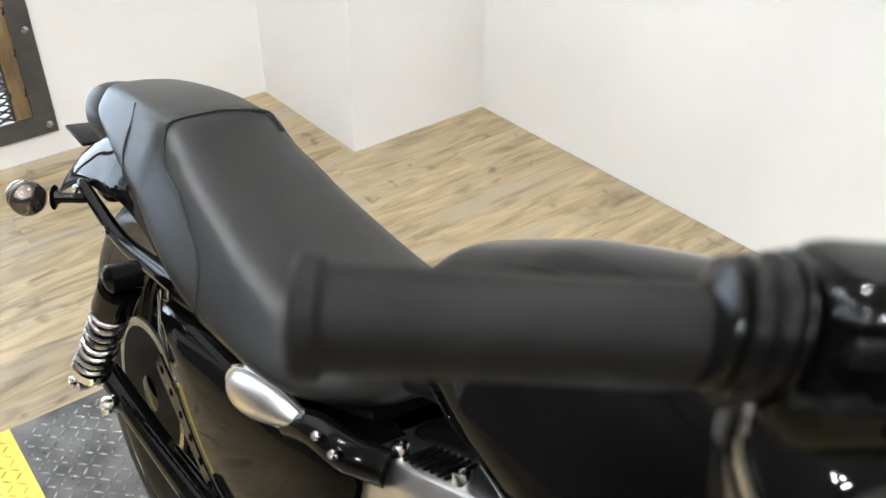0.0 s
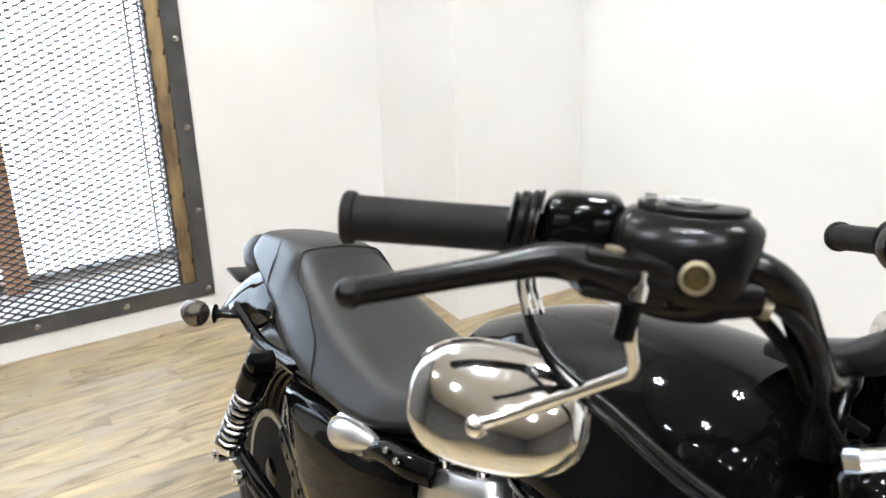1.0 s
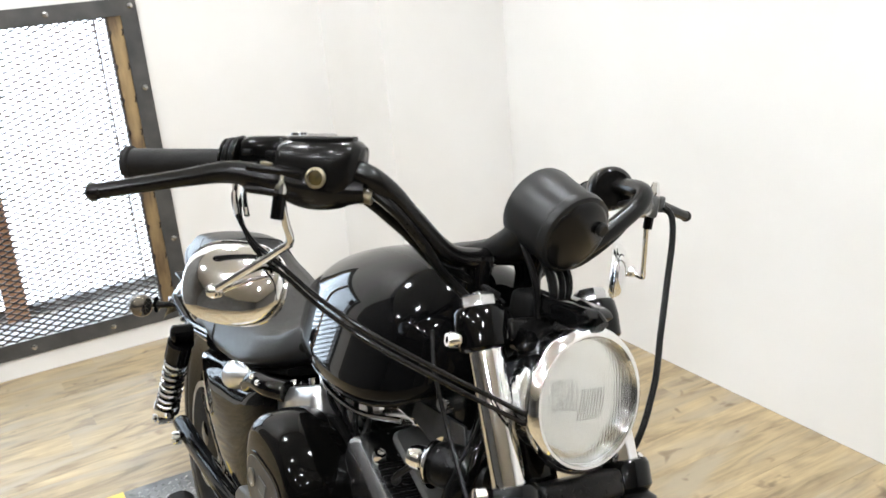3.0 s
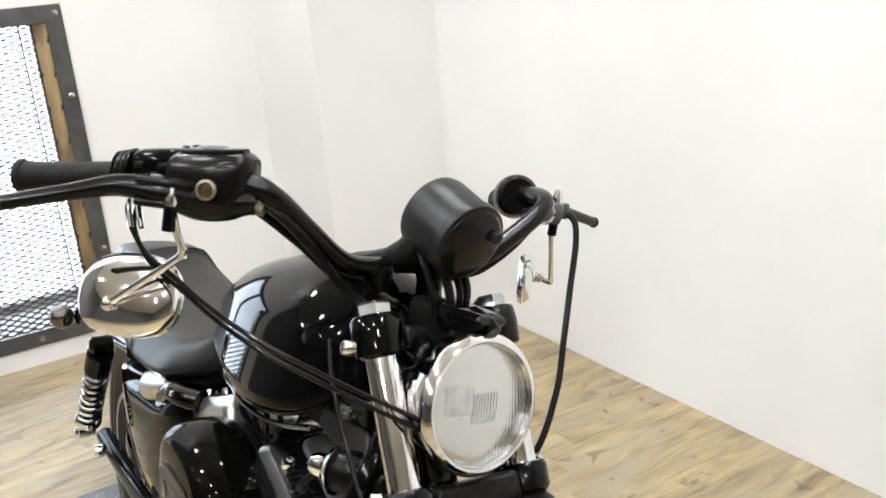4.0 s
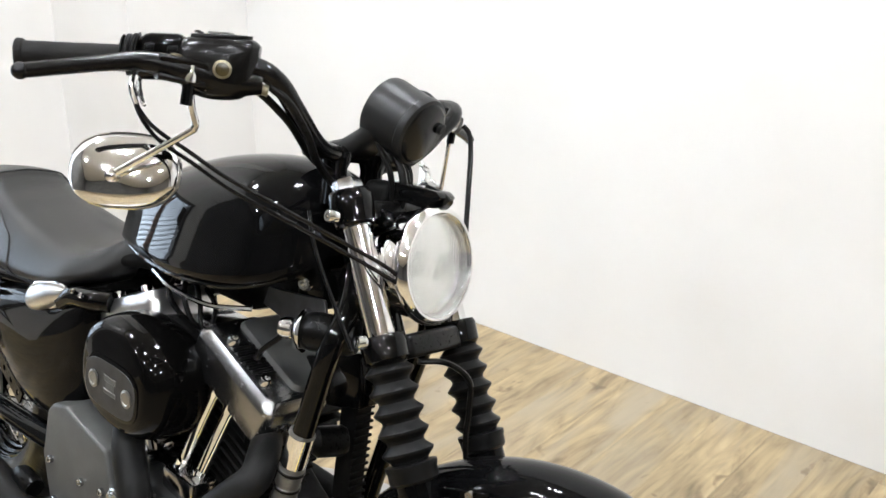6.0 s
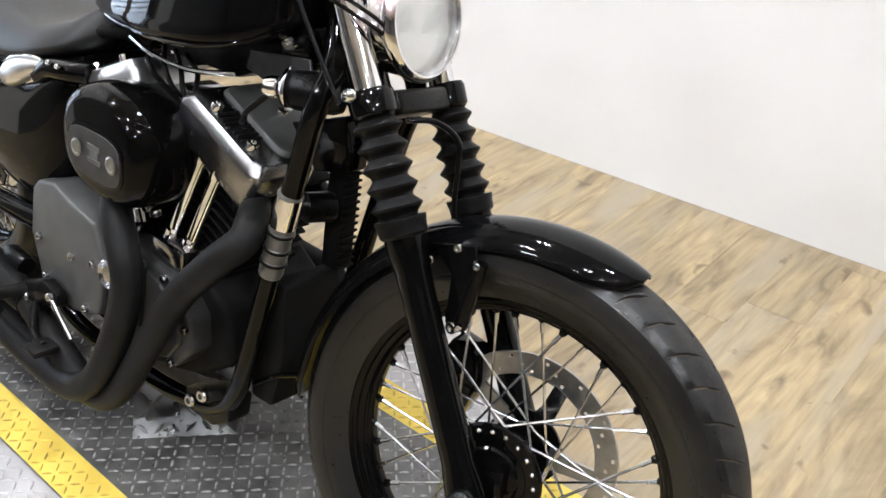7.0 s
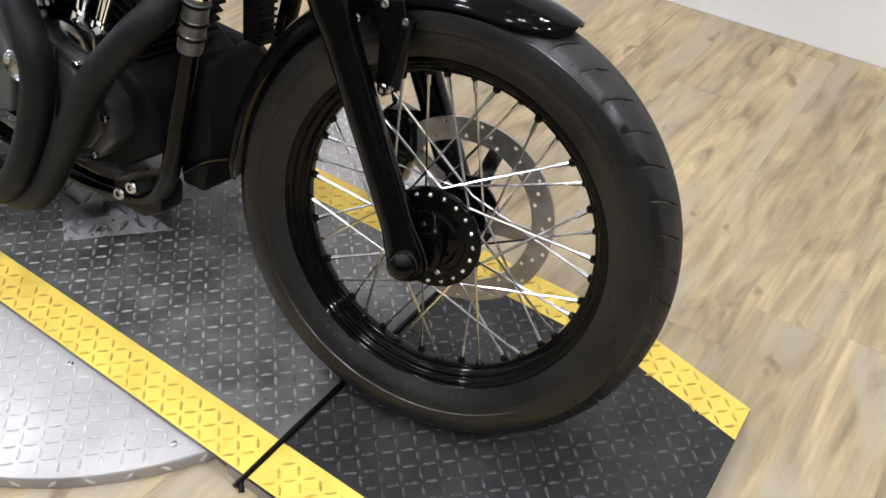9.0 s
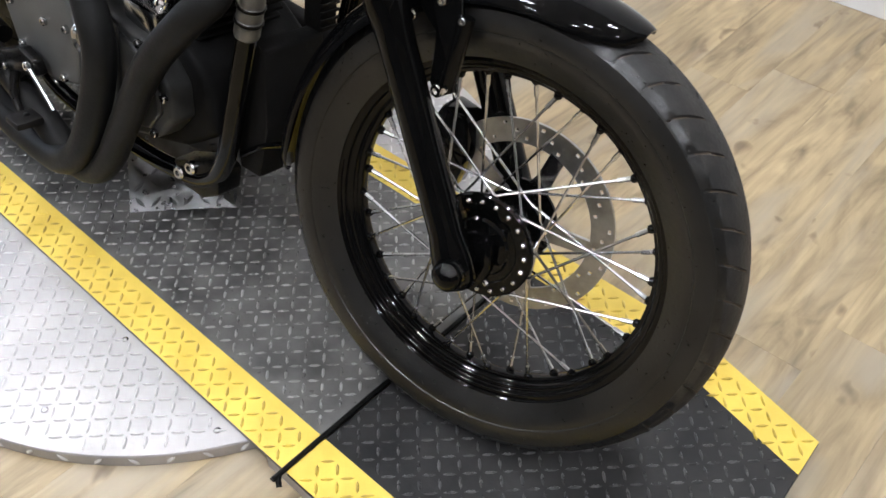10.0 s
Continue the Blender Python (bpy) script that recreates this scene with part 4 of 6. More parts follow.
def front_fender():
    c = Vector((0, 0, 0.325))
    a0, a1, n, m = radians(69.5), radians(186), 60, 12
    rings = []
    for i in range(n + 1):
        t = i / n
        a = a0 + (a1 - a0) * t
        near = min(1.0, t / 0.16, (1 - t) / 0.06)
        edge = 0.30 + 0.70 * math.sqrt(1 - (1 - near) ** 2)
        skirt = 0.25 + 0.75 * math.sqrt(1 - (1 - near) ** 2)
        ring = []
        for lay in (0, 1):
            row = []
            for k in range(m + 1):
                u = -1 + 2 * k / m
                y = 0.062 * edge * math.sin(u * 1.45) / math.sin(1.45)
                r = 0.359 - 0.033 * skirt * (1 - math.cos(u * 1.45)) / (1 - math.cos(1.45)) - (0.003 if lay else 0)
                row.append((c.x + r * math.cos(a), y, c.z + r * math.sin(a)))
            ring += row if lay == 0 else list(reversed(row))
        rings.append(ring)
    P("front_fender", loft(rings), M_PAINT, "gloss black front mudguard", turned=True, sharp=50)
    for s in (-1, 1):
        y = s * 0.068
        outline = [(-0.150, 0.628), (-0.085, 0.645), (-0.072, 0.60), (-0.079, 0.525), (-0.097, 0.512), (-0.108, 0.53), (-0.112, 0.595)]
        br = P("fender_bracket", prism(outline, y - 0.003, y + 0.003, "y", 0.0015, 1), M_GLOSS, "gloss black mudguard bracket", turned=True)
        P("fender_post", tube([(-0.073, y + s * 0.004, 0.625), (-0.078, y + s * 0.004, 0.575), (-0.083, y + s * 0.004, 0.530)], 0.0105, 16), M_GLOSS, "round gloss black mudguard post", turned=True)
        bolt((-0.074, y + s * 0.012, 0.622), (0.3, s, 0), 0.005, turned=True)
        bolt((-0.080, y + s * 0.013, 0.534), (0.3, s, 0), 0.004, turned=True)
        bolt((-0.092, y + s * 0.004, 0.527), (0, s, 0), 0.009, 0.010, turned=True)
        bolt((-0.145, y + s * 0.004, 0.606), (0, s, 0), 0.006, turned=True)
        bolt((-0.108, y + s * 0.004, 0.634), (0, s, 0), 0.006, turned=True)
    # brake caliper on the left leg, behind the disc
    cal = prism([(-0.16, 0.345), (-0.105, 0.33), (-0.085, 0.395), (-0.095, 0.45), (-0.14, 0.46), (-0.165, 0.40)], 0.036, 0.088, "y", 0.008)
    P("brake_caliper", cal, M_GLOSS, "black front brake caliper", turned=True)
    P("brake_hose", tube([(-0.245, -0.03, 0.766), (-0.215, 0.0, 0.768), (-0.192, 0.03, 0.745), (-0.190, 0.045, 0.70), (-0.187, 0.052, 0.64), (-0.165, 0.066, 0.54), (-0.14, 0.075, 0.45)], 0.0045, 8), M_SATIN, turned=True)


front_fender()


def headlight():
    c = Vector((-0.268, -0.010, 0.897))
    d = Vector((0.97, -0.095, 0.17)).normalized()
    shell = P("headlight", lathe([(0.0, -0.10), (0.03, -0.097), (0.055, -0.083), (0.070, -0.055), (0.077, -0.02), (0.078, 0.0), (0.0825, 0.002), (0.0845, 0.007), (0.0842, 0.012), (0.081, 0.018), (0.0765, 0.0215), (0.0735, 0.0215), (0.0722, 0.018), (0.0722, 0.004)], c, d, 48), M_CHROME, "round chrome headlight", turned=True)
    part("reflector", lathe([(0.010, -0.060)] + [(0.012 + 0.0605 * k / 12, -0.058 + 0.064 * ((0.012 + 0.0605 * k / 12) / 0.0725) ** 2) for k in range(13)], c, d, 48), M_BOWL, shell, "bright reflector bowl", sharp=50)
    part("bulb", lathe([(0.0, 0.0), (0.008, -0.004), (0.010, -0.02), (0.010, -0.05)], c, d, 14), M_ALU, shell)
    lens = part("lens", lathe([(0.0720, 0.012), (0.0715, 0.0175), (0.062, 0.0225), (0.045, 0.0270), (0.02, 0.030), (0.0, 0.0305), (0.0, 0.0275), (0.02, 0.027), (0.045, 0.024), (0.062, 0.0195), (0.0695, 0.0145), (0.0695, 0.012)], c, d, 48, closed=True), M_FLUTED, shell, "clear ribbed glass lens")
    lens.visible_shadow = False
    # flutes pressed into the glass
    u, w, dd = frame_of(d)
    for k in range(9):
        y = -0.026 + 0.0045 * k
        part("flute", tube([c + dd * 0.0275 + Vector((0, y, -0.018)), c + dd * 0.0295 + Vector((0, y, 0.0)), c + dd * 0.0275 + Vector((0, y, 0.018))], 0.0008, 6, 4), M_LENS, shell).visible_shadow = False
    P("headlight_mount", prism([(-0.345, 0.975), (-0.285, 0.972), (-0.262, 0.992), (-0.272, 1.0), (-0.345, 1.0)], -0.022, 0.022, "y", 0.004), M_GLOSS, turned=True)
    P("headlight_visor", tube([(-0.30, 0.0, 0.995), (-0.275, 0.0, 0.99), (-0.262, 0, 0.982)], 0.010, 12), M_GLOSS, turned=True)


headlight()


def speedometer():
    d = Vector((-0.95, 0, 0.30)).normalized()
    c = Vector((-0.328, 0.008, 1.072))
    body = P("speedometer", lathe([(0.0, 0.0), (0.046, 0.0), (0.050, 0.002), (0.0515, 0.008), (0.0515, 0.012), (0.0495, 0.014), (0.0505, 0.05), (0.0515, 0.07), (0.050, 0.077), (0.045, 0.079), (0.0, 0.077)], c, d, 40), M_GAUGE, "black speedometer housing seen from its back", turned=True)
    part("back_cover", lathe([(0.0, -0.004), (0.040, -0.004), (0.0445, -0.001), (0.0455, 0.001)], c, d, 36), M_SEMI, body, "smooth black back cover")
    part("reset_knob", lathe([(0.0085, 0.0), (0.0085, -0.008), (0.007, -0.010), (0.0, -0.010)], c + Vector((0.004, 0.030, 0.012)), d, 16), M_GAUGE, body)
    P("speedometer_bracket", loft([superring(x, w, z0, z1, 3.0, 20) for x, w, z0, z1 in
      ((-0.50, 0.040, 1.005, 1.025), (-0.47, 0.040, 1.006, 1.034), (-0.44, 0.036, 1.012, 1.046), (-0.415, 0.034, 1.022, 1.066), (-0.395, 0.034, 1.04, 1.092), (-0.378, 0.036, 1.055, 1.112), (-0.362, 0.034, 1.06, 1.115))]),
      M_GAUGE, "black bracket curving up to the speedometer", turned=True)
    for s in (-1, 1):
        P("riser", lathe([(0.020, 0.0), (0.018, 0.02), (0.017, 0.05), (0.022, 0.065), (0.022, 0.075)], (-0.425, s * 0.045, 0.95), (-0.1, 0, 1), 24), M_GLOSS, turned=True)
    # indicator wiring and harness below
    for k, (y, x) in enumerate(((-0.02, -0.355), (0.0, -0.350), (0.022, -0.36), (0.04, -0.37))):
        P("wire_loom", tube([(x - 0.03, y, 1.05), (x + 0.005, y * 1.2, 1.01), (x + 0.012, y * 0.9, 0.965), (x - 0.012, y * 0.6, 0.92)], 0.006 if k % 2 else 0.0045, 8), M_SATIN, turned=True)
    P("ignition_coil_box", box((-0.395, -0.022, 0.955), (-0.35, 0.026, 0.995), 0.012, 3), M_MATTE, turned=True)
    P("indicator_box", box((-0.350, -0.062, 0.935), (-0.318, -0.036, 0.962), 0.008), M_GLOSS, turned=True)
    P("indicator_box", box((-0.350, 0.036, 0.935), (-0.318, 0.062, 0.962), 0.008), M_GLOSS, turned=True)


speedometer()

BAR = [(-0.440, 0.0, 1.022), (-0.425, -0.06, 1.022), (-0.414, -0.115, 1.033), (-0.407, -0.175, 1.072), (-0.408, -0.218, 1.104), (-0.432, -0.245, 1.117), (-0.50, -0.281, 1.112), (-0.573, -0.322, 1.097), (-0.655, -0.395, 1.079)]


def side(points, s):
    return [(x, y if s < 0 else -y, z) for x, y, z in points]


def handlebar():
    bar = [(x, -y, z) for x, y, z in reversed(BAR[1:])] + list(BAR)
    P("handlebar", tube(bar, 0.0127, 16, 6), M_SEMI, "gloss black handlebar", turned=True)
    for s in (-1, 1):
        a, b = side([(-0.562, -0.313, 1.099), (-0.661, -0.399, 1.078)], s)
        av, bv = Vector(a), Vector(b)
        d = (bv - av).normalized()
        L = (bv - av).length
        P("grip", lathe([(0.021, 0.0), (0.021, 0.006), (0.0165, 0.008), (0.0165, L * 0.5), (0.017, L - 0.010), (0.0195, L - 0.008), (0.020, L - 0.002), (0.018, L), (0.0, L)], av, d, 28), M_GRIP, "plain black rubber grip", turned=True)
        # switch housing
        sc = Vector(side([(-0.532, -0.295, 1.113)], s)[0])
        u, w, dd = frame_of(d)
        rot = Matrix((d, Vector((0, 0, 1)).cross(d).normalized(), Vector((0, 0, 1)))).transposed().to_4x4()
        rot.translation = sc
        if s < 0:
            P("switch_housing", moved(box((-0.030, -0.025, -0.034), (0.026, 0.023, 0.023), 0.012, 3), rot), M_GLOSS, "gloss black switch housing", turned=True)
        else:
            P("switch_housing", moved(lathe([(0.014, -0.034), (0.026, -0.033), (0.031, -0.028), (0.0335, -0.020), (0.0335, -0.012), (0.0315, -0.010), (0.0315, -0.007), (0.0335, -0.005), (0.0345, 0.006), (0.0325, 0.016), (0.030, 0.018), (0.030, 0.022), (0.026, 0.027), (0.014, 0.028)], (0, -0.001, -0.010), (1, 0, 0), 36), rot), M_SEMI, "round ridged black switch housing", turned=True)
        for k, (p, q) in enumerate(((-0.015, 0.004), (0.012, -0.012), (0.012, 0.006))):
            P("switch_button", moved(box((p - 0.006, 0.021, q - 0.004), (p + 0.006, 0.026, q + 0.004), 0.002), rot), M_PLASTIC, turned=True)
        P("cable_collar", moved(lathe([(0.021, 0.029), (0.0225, 0.031), (0.0225, 0.034), (0.020, 0.036), (0.0215, 0.038), (0.0215, 0.042), (0.018, 0.044)], (0, 0, 0), (1, 0, 0), 24), rot), M_SATIN, turned=True)
        P("throttle_ring", moved(lathe([(0.0185, 0.0445), (0.0205, 0.0455), (0.0205, 0.0470), (0.0185, 0.0480)], (0, 0, 0), (1, 0, 0), 24), rot), M_SEMI, "black ring beside the grip", turned=True)
        P("throttle_ring", moved(lathe([(0.021, 0.0265), (0.0235, 0.0275), (0.0235, 0.0290), (0.021, 0.0295)], (0, 0, 0), (1, 0, 0), 24), rot), M_SEMI, turned=True)
        if s < 0:
            P("housing_seam", moved(box((-0.0306, -0.0256, -0.0135), (0.0266, 0.0236, -0.0105), 0.001), rot), M_MATTE, turned=True)
        # lever perch and lever
        tip = (-0.539, -0.475, 1.064) if s < 0 else (-0.526, 0.497, 1.067)
        lev = side([(-0.445, -0.275, 1.092), (-0.470, -0.315, 1.096), (-0.497, -0.352, 1.098), (-0.512, -0.40, 1.086)], s) + [tip]
        P("lever", tube(lev, [0.012, 0.0155, 0.0120, 0.0090, 0.0082], 12, 6), M_SEMI, "black brake lever" if s < 0 else "black clutch lever", turned=True)
        P("lever", ball(tip, 0.0095, 14), M_SEMI, turned=True)
        P("lever_perch", tube(side([(-0.418, -0.236, 1.098), (-0.440, -0.262, 1.094), (-0.470, -0.305, 1.096), (-0.49, -0.335, 1.098)], s), [0.013, 0.018, 0.017, 0.009], 14), M_SEMI if s < 0 else M_ALU, "lever perch", turned=True)
    # forked pivot block of the brake lever, with its screw and the mirror clamp below
    bd = Vector((-0.52, -0.85, 0.02)).normalized()
    bm4 = Matrix((bd, Vector((0, 0, 1)).cross(bd), Vector((0, 0, 1)))).transposed().to_4x4()
    bm4.translation = Vector((-0.472, -0.318, 1.097))
    P("lever_pivot", moved(join(box((-0.030, -0.016, 0.006), (0.026, 0.014, 0.0145), 0.003), box((-0.030, -0.016, -0.0165), (0.026, 0.014, -0.008), 0.003), box((-0.034, -0.014, -0.015), (-0.014, 0.012, 0.013), 0.003)), bm4), M_SEMI, "forked black lever pivot block", turned=True)
    P("pivot_screw", moved(lathe([(0.0065, 0.0145), (0.0065, 0.0165), (0.004, 0.0172), (0.0, 0.0172)], (0.006, 0, 0), (0, 0, 1), 16), bm4), M_BRASSRING, "dull brass pivot screw", turned=True)
    # squared clutch lever bracket
    cd = Vector((-0.045, 0.06, 0.0)).normalized()
    cm = Matrix((cd, Vector((0, 0, 1)).cross(cd), Vector((0, 0, 1)))).transposed().to_4x4()
    cm.translation = Vector((-0.462, 0.312, 1.094))
    P("clutch_bracket", moved(join(box((-0.030, -0.012, -0.017), (0.026, 0.015, 0.014), 0.004), box((0.016, -0.02, -0.012), (0.034, 0.010, 0.012), 0.003)), cm), M_GREYCAST, "grey clutch lever bracket", turned=True)
    # brake master cylinder with sight glass
    d = Vector((0.11, 0.085, 0.02)).normalized()
    rot = Matrix((d, Vector((0, 0, 1)).cross(d).normalized(), Vector((0, 0, 1)))).transposed().to_4x4()
    rot.translation = Vector((-0.466, -0.264, 1.116))
    sec = [(-0.047, 0.016, -0.010, 0.020), (-0.038, 0.027, -0.034, 0.027), (-0.012, 0.033, -0.046, 0.030), (0.018, 0.034, -0.048, 0.030), (0.038, 0.028, -0.042, 0.027), (0.048, 0.018, -0.016, 0.020)]
    res = P("master_cylinder", moved(loft([superring(x, w, a, b, 3.2, 28) for x, w, a, b in interp_sections(sec, 4)]), rot), M_SEMI, "rounded black brake fluid reservoir", turned=True)
    part("cover", moved(loft([superring(x, w, 0.0240, 0.0312, 4, 24) for x, w in ((-0.036, 0.010), (-0.029, 0.018), (-0.008, 0.0245), (0.016, 0.0245), (0.029, 0.019), (0.036, 0.009))]), rot), M_SATIN, res, "flat satin cover")
    part("cover_badge", moved(disc_geo((0, 0, 0), 0.0078, 0.0165, 0, False, 0.0016), rot @ pose(-0.002, 0, 0.0333, 90)), M_SATINCAP, res, "grey ring badge")
    for x, y in ((-0.028, 0.012), (-0.028, -0.012)):
        part("screw", moved(lathe([(0.004, 0.032), (0.004, 0.0345), (0.002, 0.035)], (x, y, 0), (0, 0, 1), 10), rot), M_ALU, res)
    sg = Vector((-0.4365, -0.2855, 1.106))
    out = Vector((0.62, -0.78, 0.05)).normalized()
    part("sight_glass_ring", lathe([(0.0092, -0.006), (0.0112, 0.001), (0.0112, 0.003), (0.0085, 0.004), (0.0085, 0.001)], sg, out, 24), M_BRASSRING, res, "brass ring of the sight glass")
    part("sight_glass", lathe([(0.0082, -0.002), (0.0082, 0.0015), (0.0, 0.0025)], sg, out, 20), M_BRASS, res, "amber sight glass")
    P("banjo_bolt", lathe([(0.009, 0), (0.009, 0.012), (0.007, 0.014), (0.007, 0.022), (0.0, 0.022)], (-0.428, -0.243, 1.093), (0.75, 0.6, -0.1), 12), M_BRASSRING, "brass banjo bolt", turned=True)


handlebar()


def mirrors():
    for s in (-1, 1):
        st = Vector(side([(-0.460, -0.312, 1.067 if s < 0 else 1.085)], s)[0])
        P("mirror_stud", lathe([(0.0065, 0.0), (0.0065, 0.016), (0.009, 0.018), (0.009, 0.028), (0.0075, 0.032), (0.005, 0.042), (0.0, 0.044)], st, (0, 0, 1), 16), M_CHROME, "chrome domed mirror nut", turned=True)
        if s < 0:
            c, turn, hy, hz, deep, droop = Vector((-0.565, -0.297, 0.961)), (8.0, -12.3, -66.7), 0.0716, 0.0471, 0.0314, 0.38
            arm = [(-0.460, -0.312, 1.085), (-0.460, -0.302, 1.056), (-0.458, -0.295, 1.039), (-0.460, -0.294, 1.031), (-0.467, -0.296, 1.024)]
        else:
            c, turn, hy, hz, deep, droop = Vector((-0.534, 0.3485, 0.976)), (-2.1, -4.3, 40.6), 0.075, 0.0408, 0.022, 0.0
            arm = [(-0.460, 0.312, 1.085), (-0.464, 0.316, 1.062), (-0.468, 0.322, 1.050), (-0.490, 0.362, 0.990), (-0.496, 0.373, 0.976), (-0.500, 0.375, 0.971)]
        m = Matrix.Translation(c) @ pose(0, 0, 0, *turn)
        arm.append(tuple(m @ Vector((deep + 0.004, 0.0, -0.002 - deep * droop))))
        P("mirror_sleeve", tube([arm[0], Vector(arm[0]) + Vector((0, 0, -0.028))], 0.0072, 14, straight=True), M_GLOSS, turned=True)
        P("mirror_arm", tube(arm, 0.0046, 12), M_CHROME, "bent chrome mirror arm", turned=True)
        sec = []
        for k in range(11):      # a deep domed shell, its glass towards the rider
            t = k / 10
            f = math.sqrt(max(0.0, 1 - t ** 2.2)) if k < 10 else 0.04
            sec.append((t * deep, f))
        rings = []
        for x, f in [(-0.006, 0.96), (-0.002, 1.0)] + sec:
            ring = []
            for k in range(36):
                a = 2 * math.pi * k / 36
                ca, sa = math.cos(a), math.sin(a)
                ring.append((x, hy * f * math.copysign(abs(ca) ** 0.78, ca), hz * f * math.copysign(abs(sa) ** 0.8, sa) - 0.002 - max(0.0, x) * droop))
            rings.append(ring)
        shell = P("mirror", moved(loft(rings), m), M_CHROME, "teardrop chrome mirror shell", turned=True, sharp=60)
        glassr = [[(x, y * 0.93, z * 0.93) for x, y, z in rings[0]], [(-0.0075, y * 0.9, z * 0.9) for x, y, z in rings[0]]]
        part("mirror_glass", moved(loft(glassr), m), M_CHROME, shell, "silvered mirror glass")
        part("mirror_rim", moved(tube([(0.0, hy * 1.01 * math.copysign(abs(math.cos(a)) ** 0.78, math.cos(a)), hz * 1.01 * math.copysign(abs(math.sin(a)) ** 0.8, math.sin(a)) - 0.002) for a in (2 * math.pi * k / 48 for k in range(49))], 0.0022, 8, straight=True), m), M_CHROME, shell)
        P("mirror_ball", ball(arm[-1], 0.0088, 20), M_CHROME, turned=True)


mirrors()


def cables():
    for dy, dz in ((0, 0.003), (0.009, -0.011)):
        P("throttle_cable", tube([(-0.558, -0.31 + dy, 1.085 + dz), (-0.548, -0.318 + dy, 1.055 + dz), (-0.513, -0.312 + dy, 1.022 + dz), (-0.465, -0.294 + dy, 1.000 + dz), (-0.415, -0.275 + dy, 0.978 + dz), (-0.355, -0.245 + dy, 0.956 + dz), (-0.30, -0.175 + dy, 0.922 + dz), (-0.266, -0.10 + dy, 0.888 + dz), (-0.285, -0.05, 0.862), (-0.34, -0.02, 0.83)], 0.0028, 10), M_SEMI, "black throttle cable", turned=True)
    for dy in (0.0, 0.012):
        P("cable_elbow", tube([(-0.556, -0.312 + dy, 1.09), (-0.552, -0.316 + dy, 1.066), (-0.536, -0.318 + dy, 1.045)], 0.0034, 10), M_CHROME, "bright cable elbow", turned=True)
    P("clutch_cable", tube([(-0.452, 0.332, 1.092), (-0.440, 0.338, 1.080), (-0.425, 0.330, 1.048), (-0.402, 0.305, 0.99), (-0.378, 0.28, 0.92), (-0.344, 0.24, 0.85), (-0.325, 0.185, 0.77), (-0.37, 0.13, 0.69)], 0.0048, 10), M_SATIN, "black clutch cable", turned=True)
    P("brake_hose", tube([(-0.412, -0.228, 1.098), (-0.392, -0.208, 1.080), (-0.392, -0.165, 1.045), (-0.402, -0.125, 1.012), (-0.398, -0.09, 0.985), (-0.372, -0.066, 0.955), (-0.34, -0.05, 0.90), (-0.31, -0.03, 0.84)], 0.0058, 10), M_SATIN, "black brake hose", turned=True)
    P("switch_loom", tube([(-0.50, -0.288, 1.085), (-0.44, -0.245, 1.095), (-0.412, -0.19, 1.062), (-0.416, -0.125, 1.018), (-0.43, -0.07, 1.0), (-0.40, -0.03, 0.98)], 0.0052, 10), M_SATIN, turned=True)
    P("switch_loom", tube([(-0.50, 0.288, 1.085), (-0.44, 0.245, 1.095), (-0.412, 0.19, 1.062), (-0.416, 0.125, 1.018), (-0.43, 0.07, 1.0), (-0.40, 0.03, 0.98)], 0.0052, 10), M_SATIN, turned=True)
    P("speed_cable", tube([(-0.395, -0.132, 0.945), (-0.368, -0.140, 0.90), (-0.320, -0.142, 0.835), (-0.280, -0.142, 0.785)], 0.0028, 8), M_SATIN, "thin black cable", turned=True)


cables()


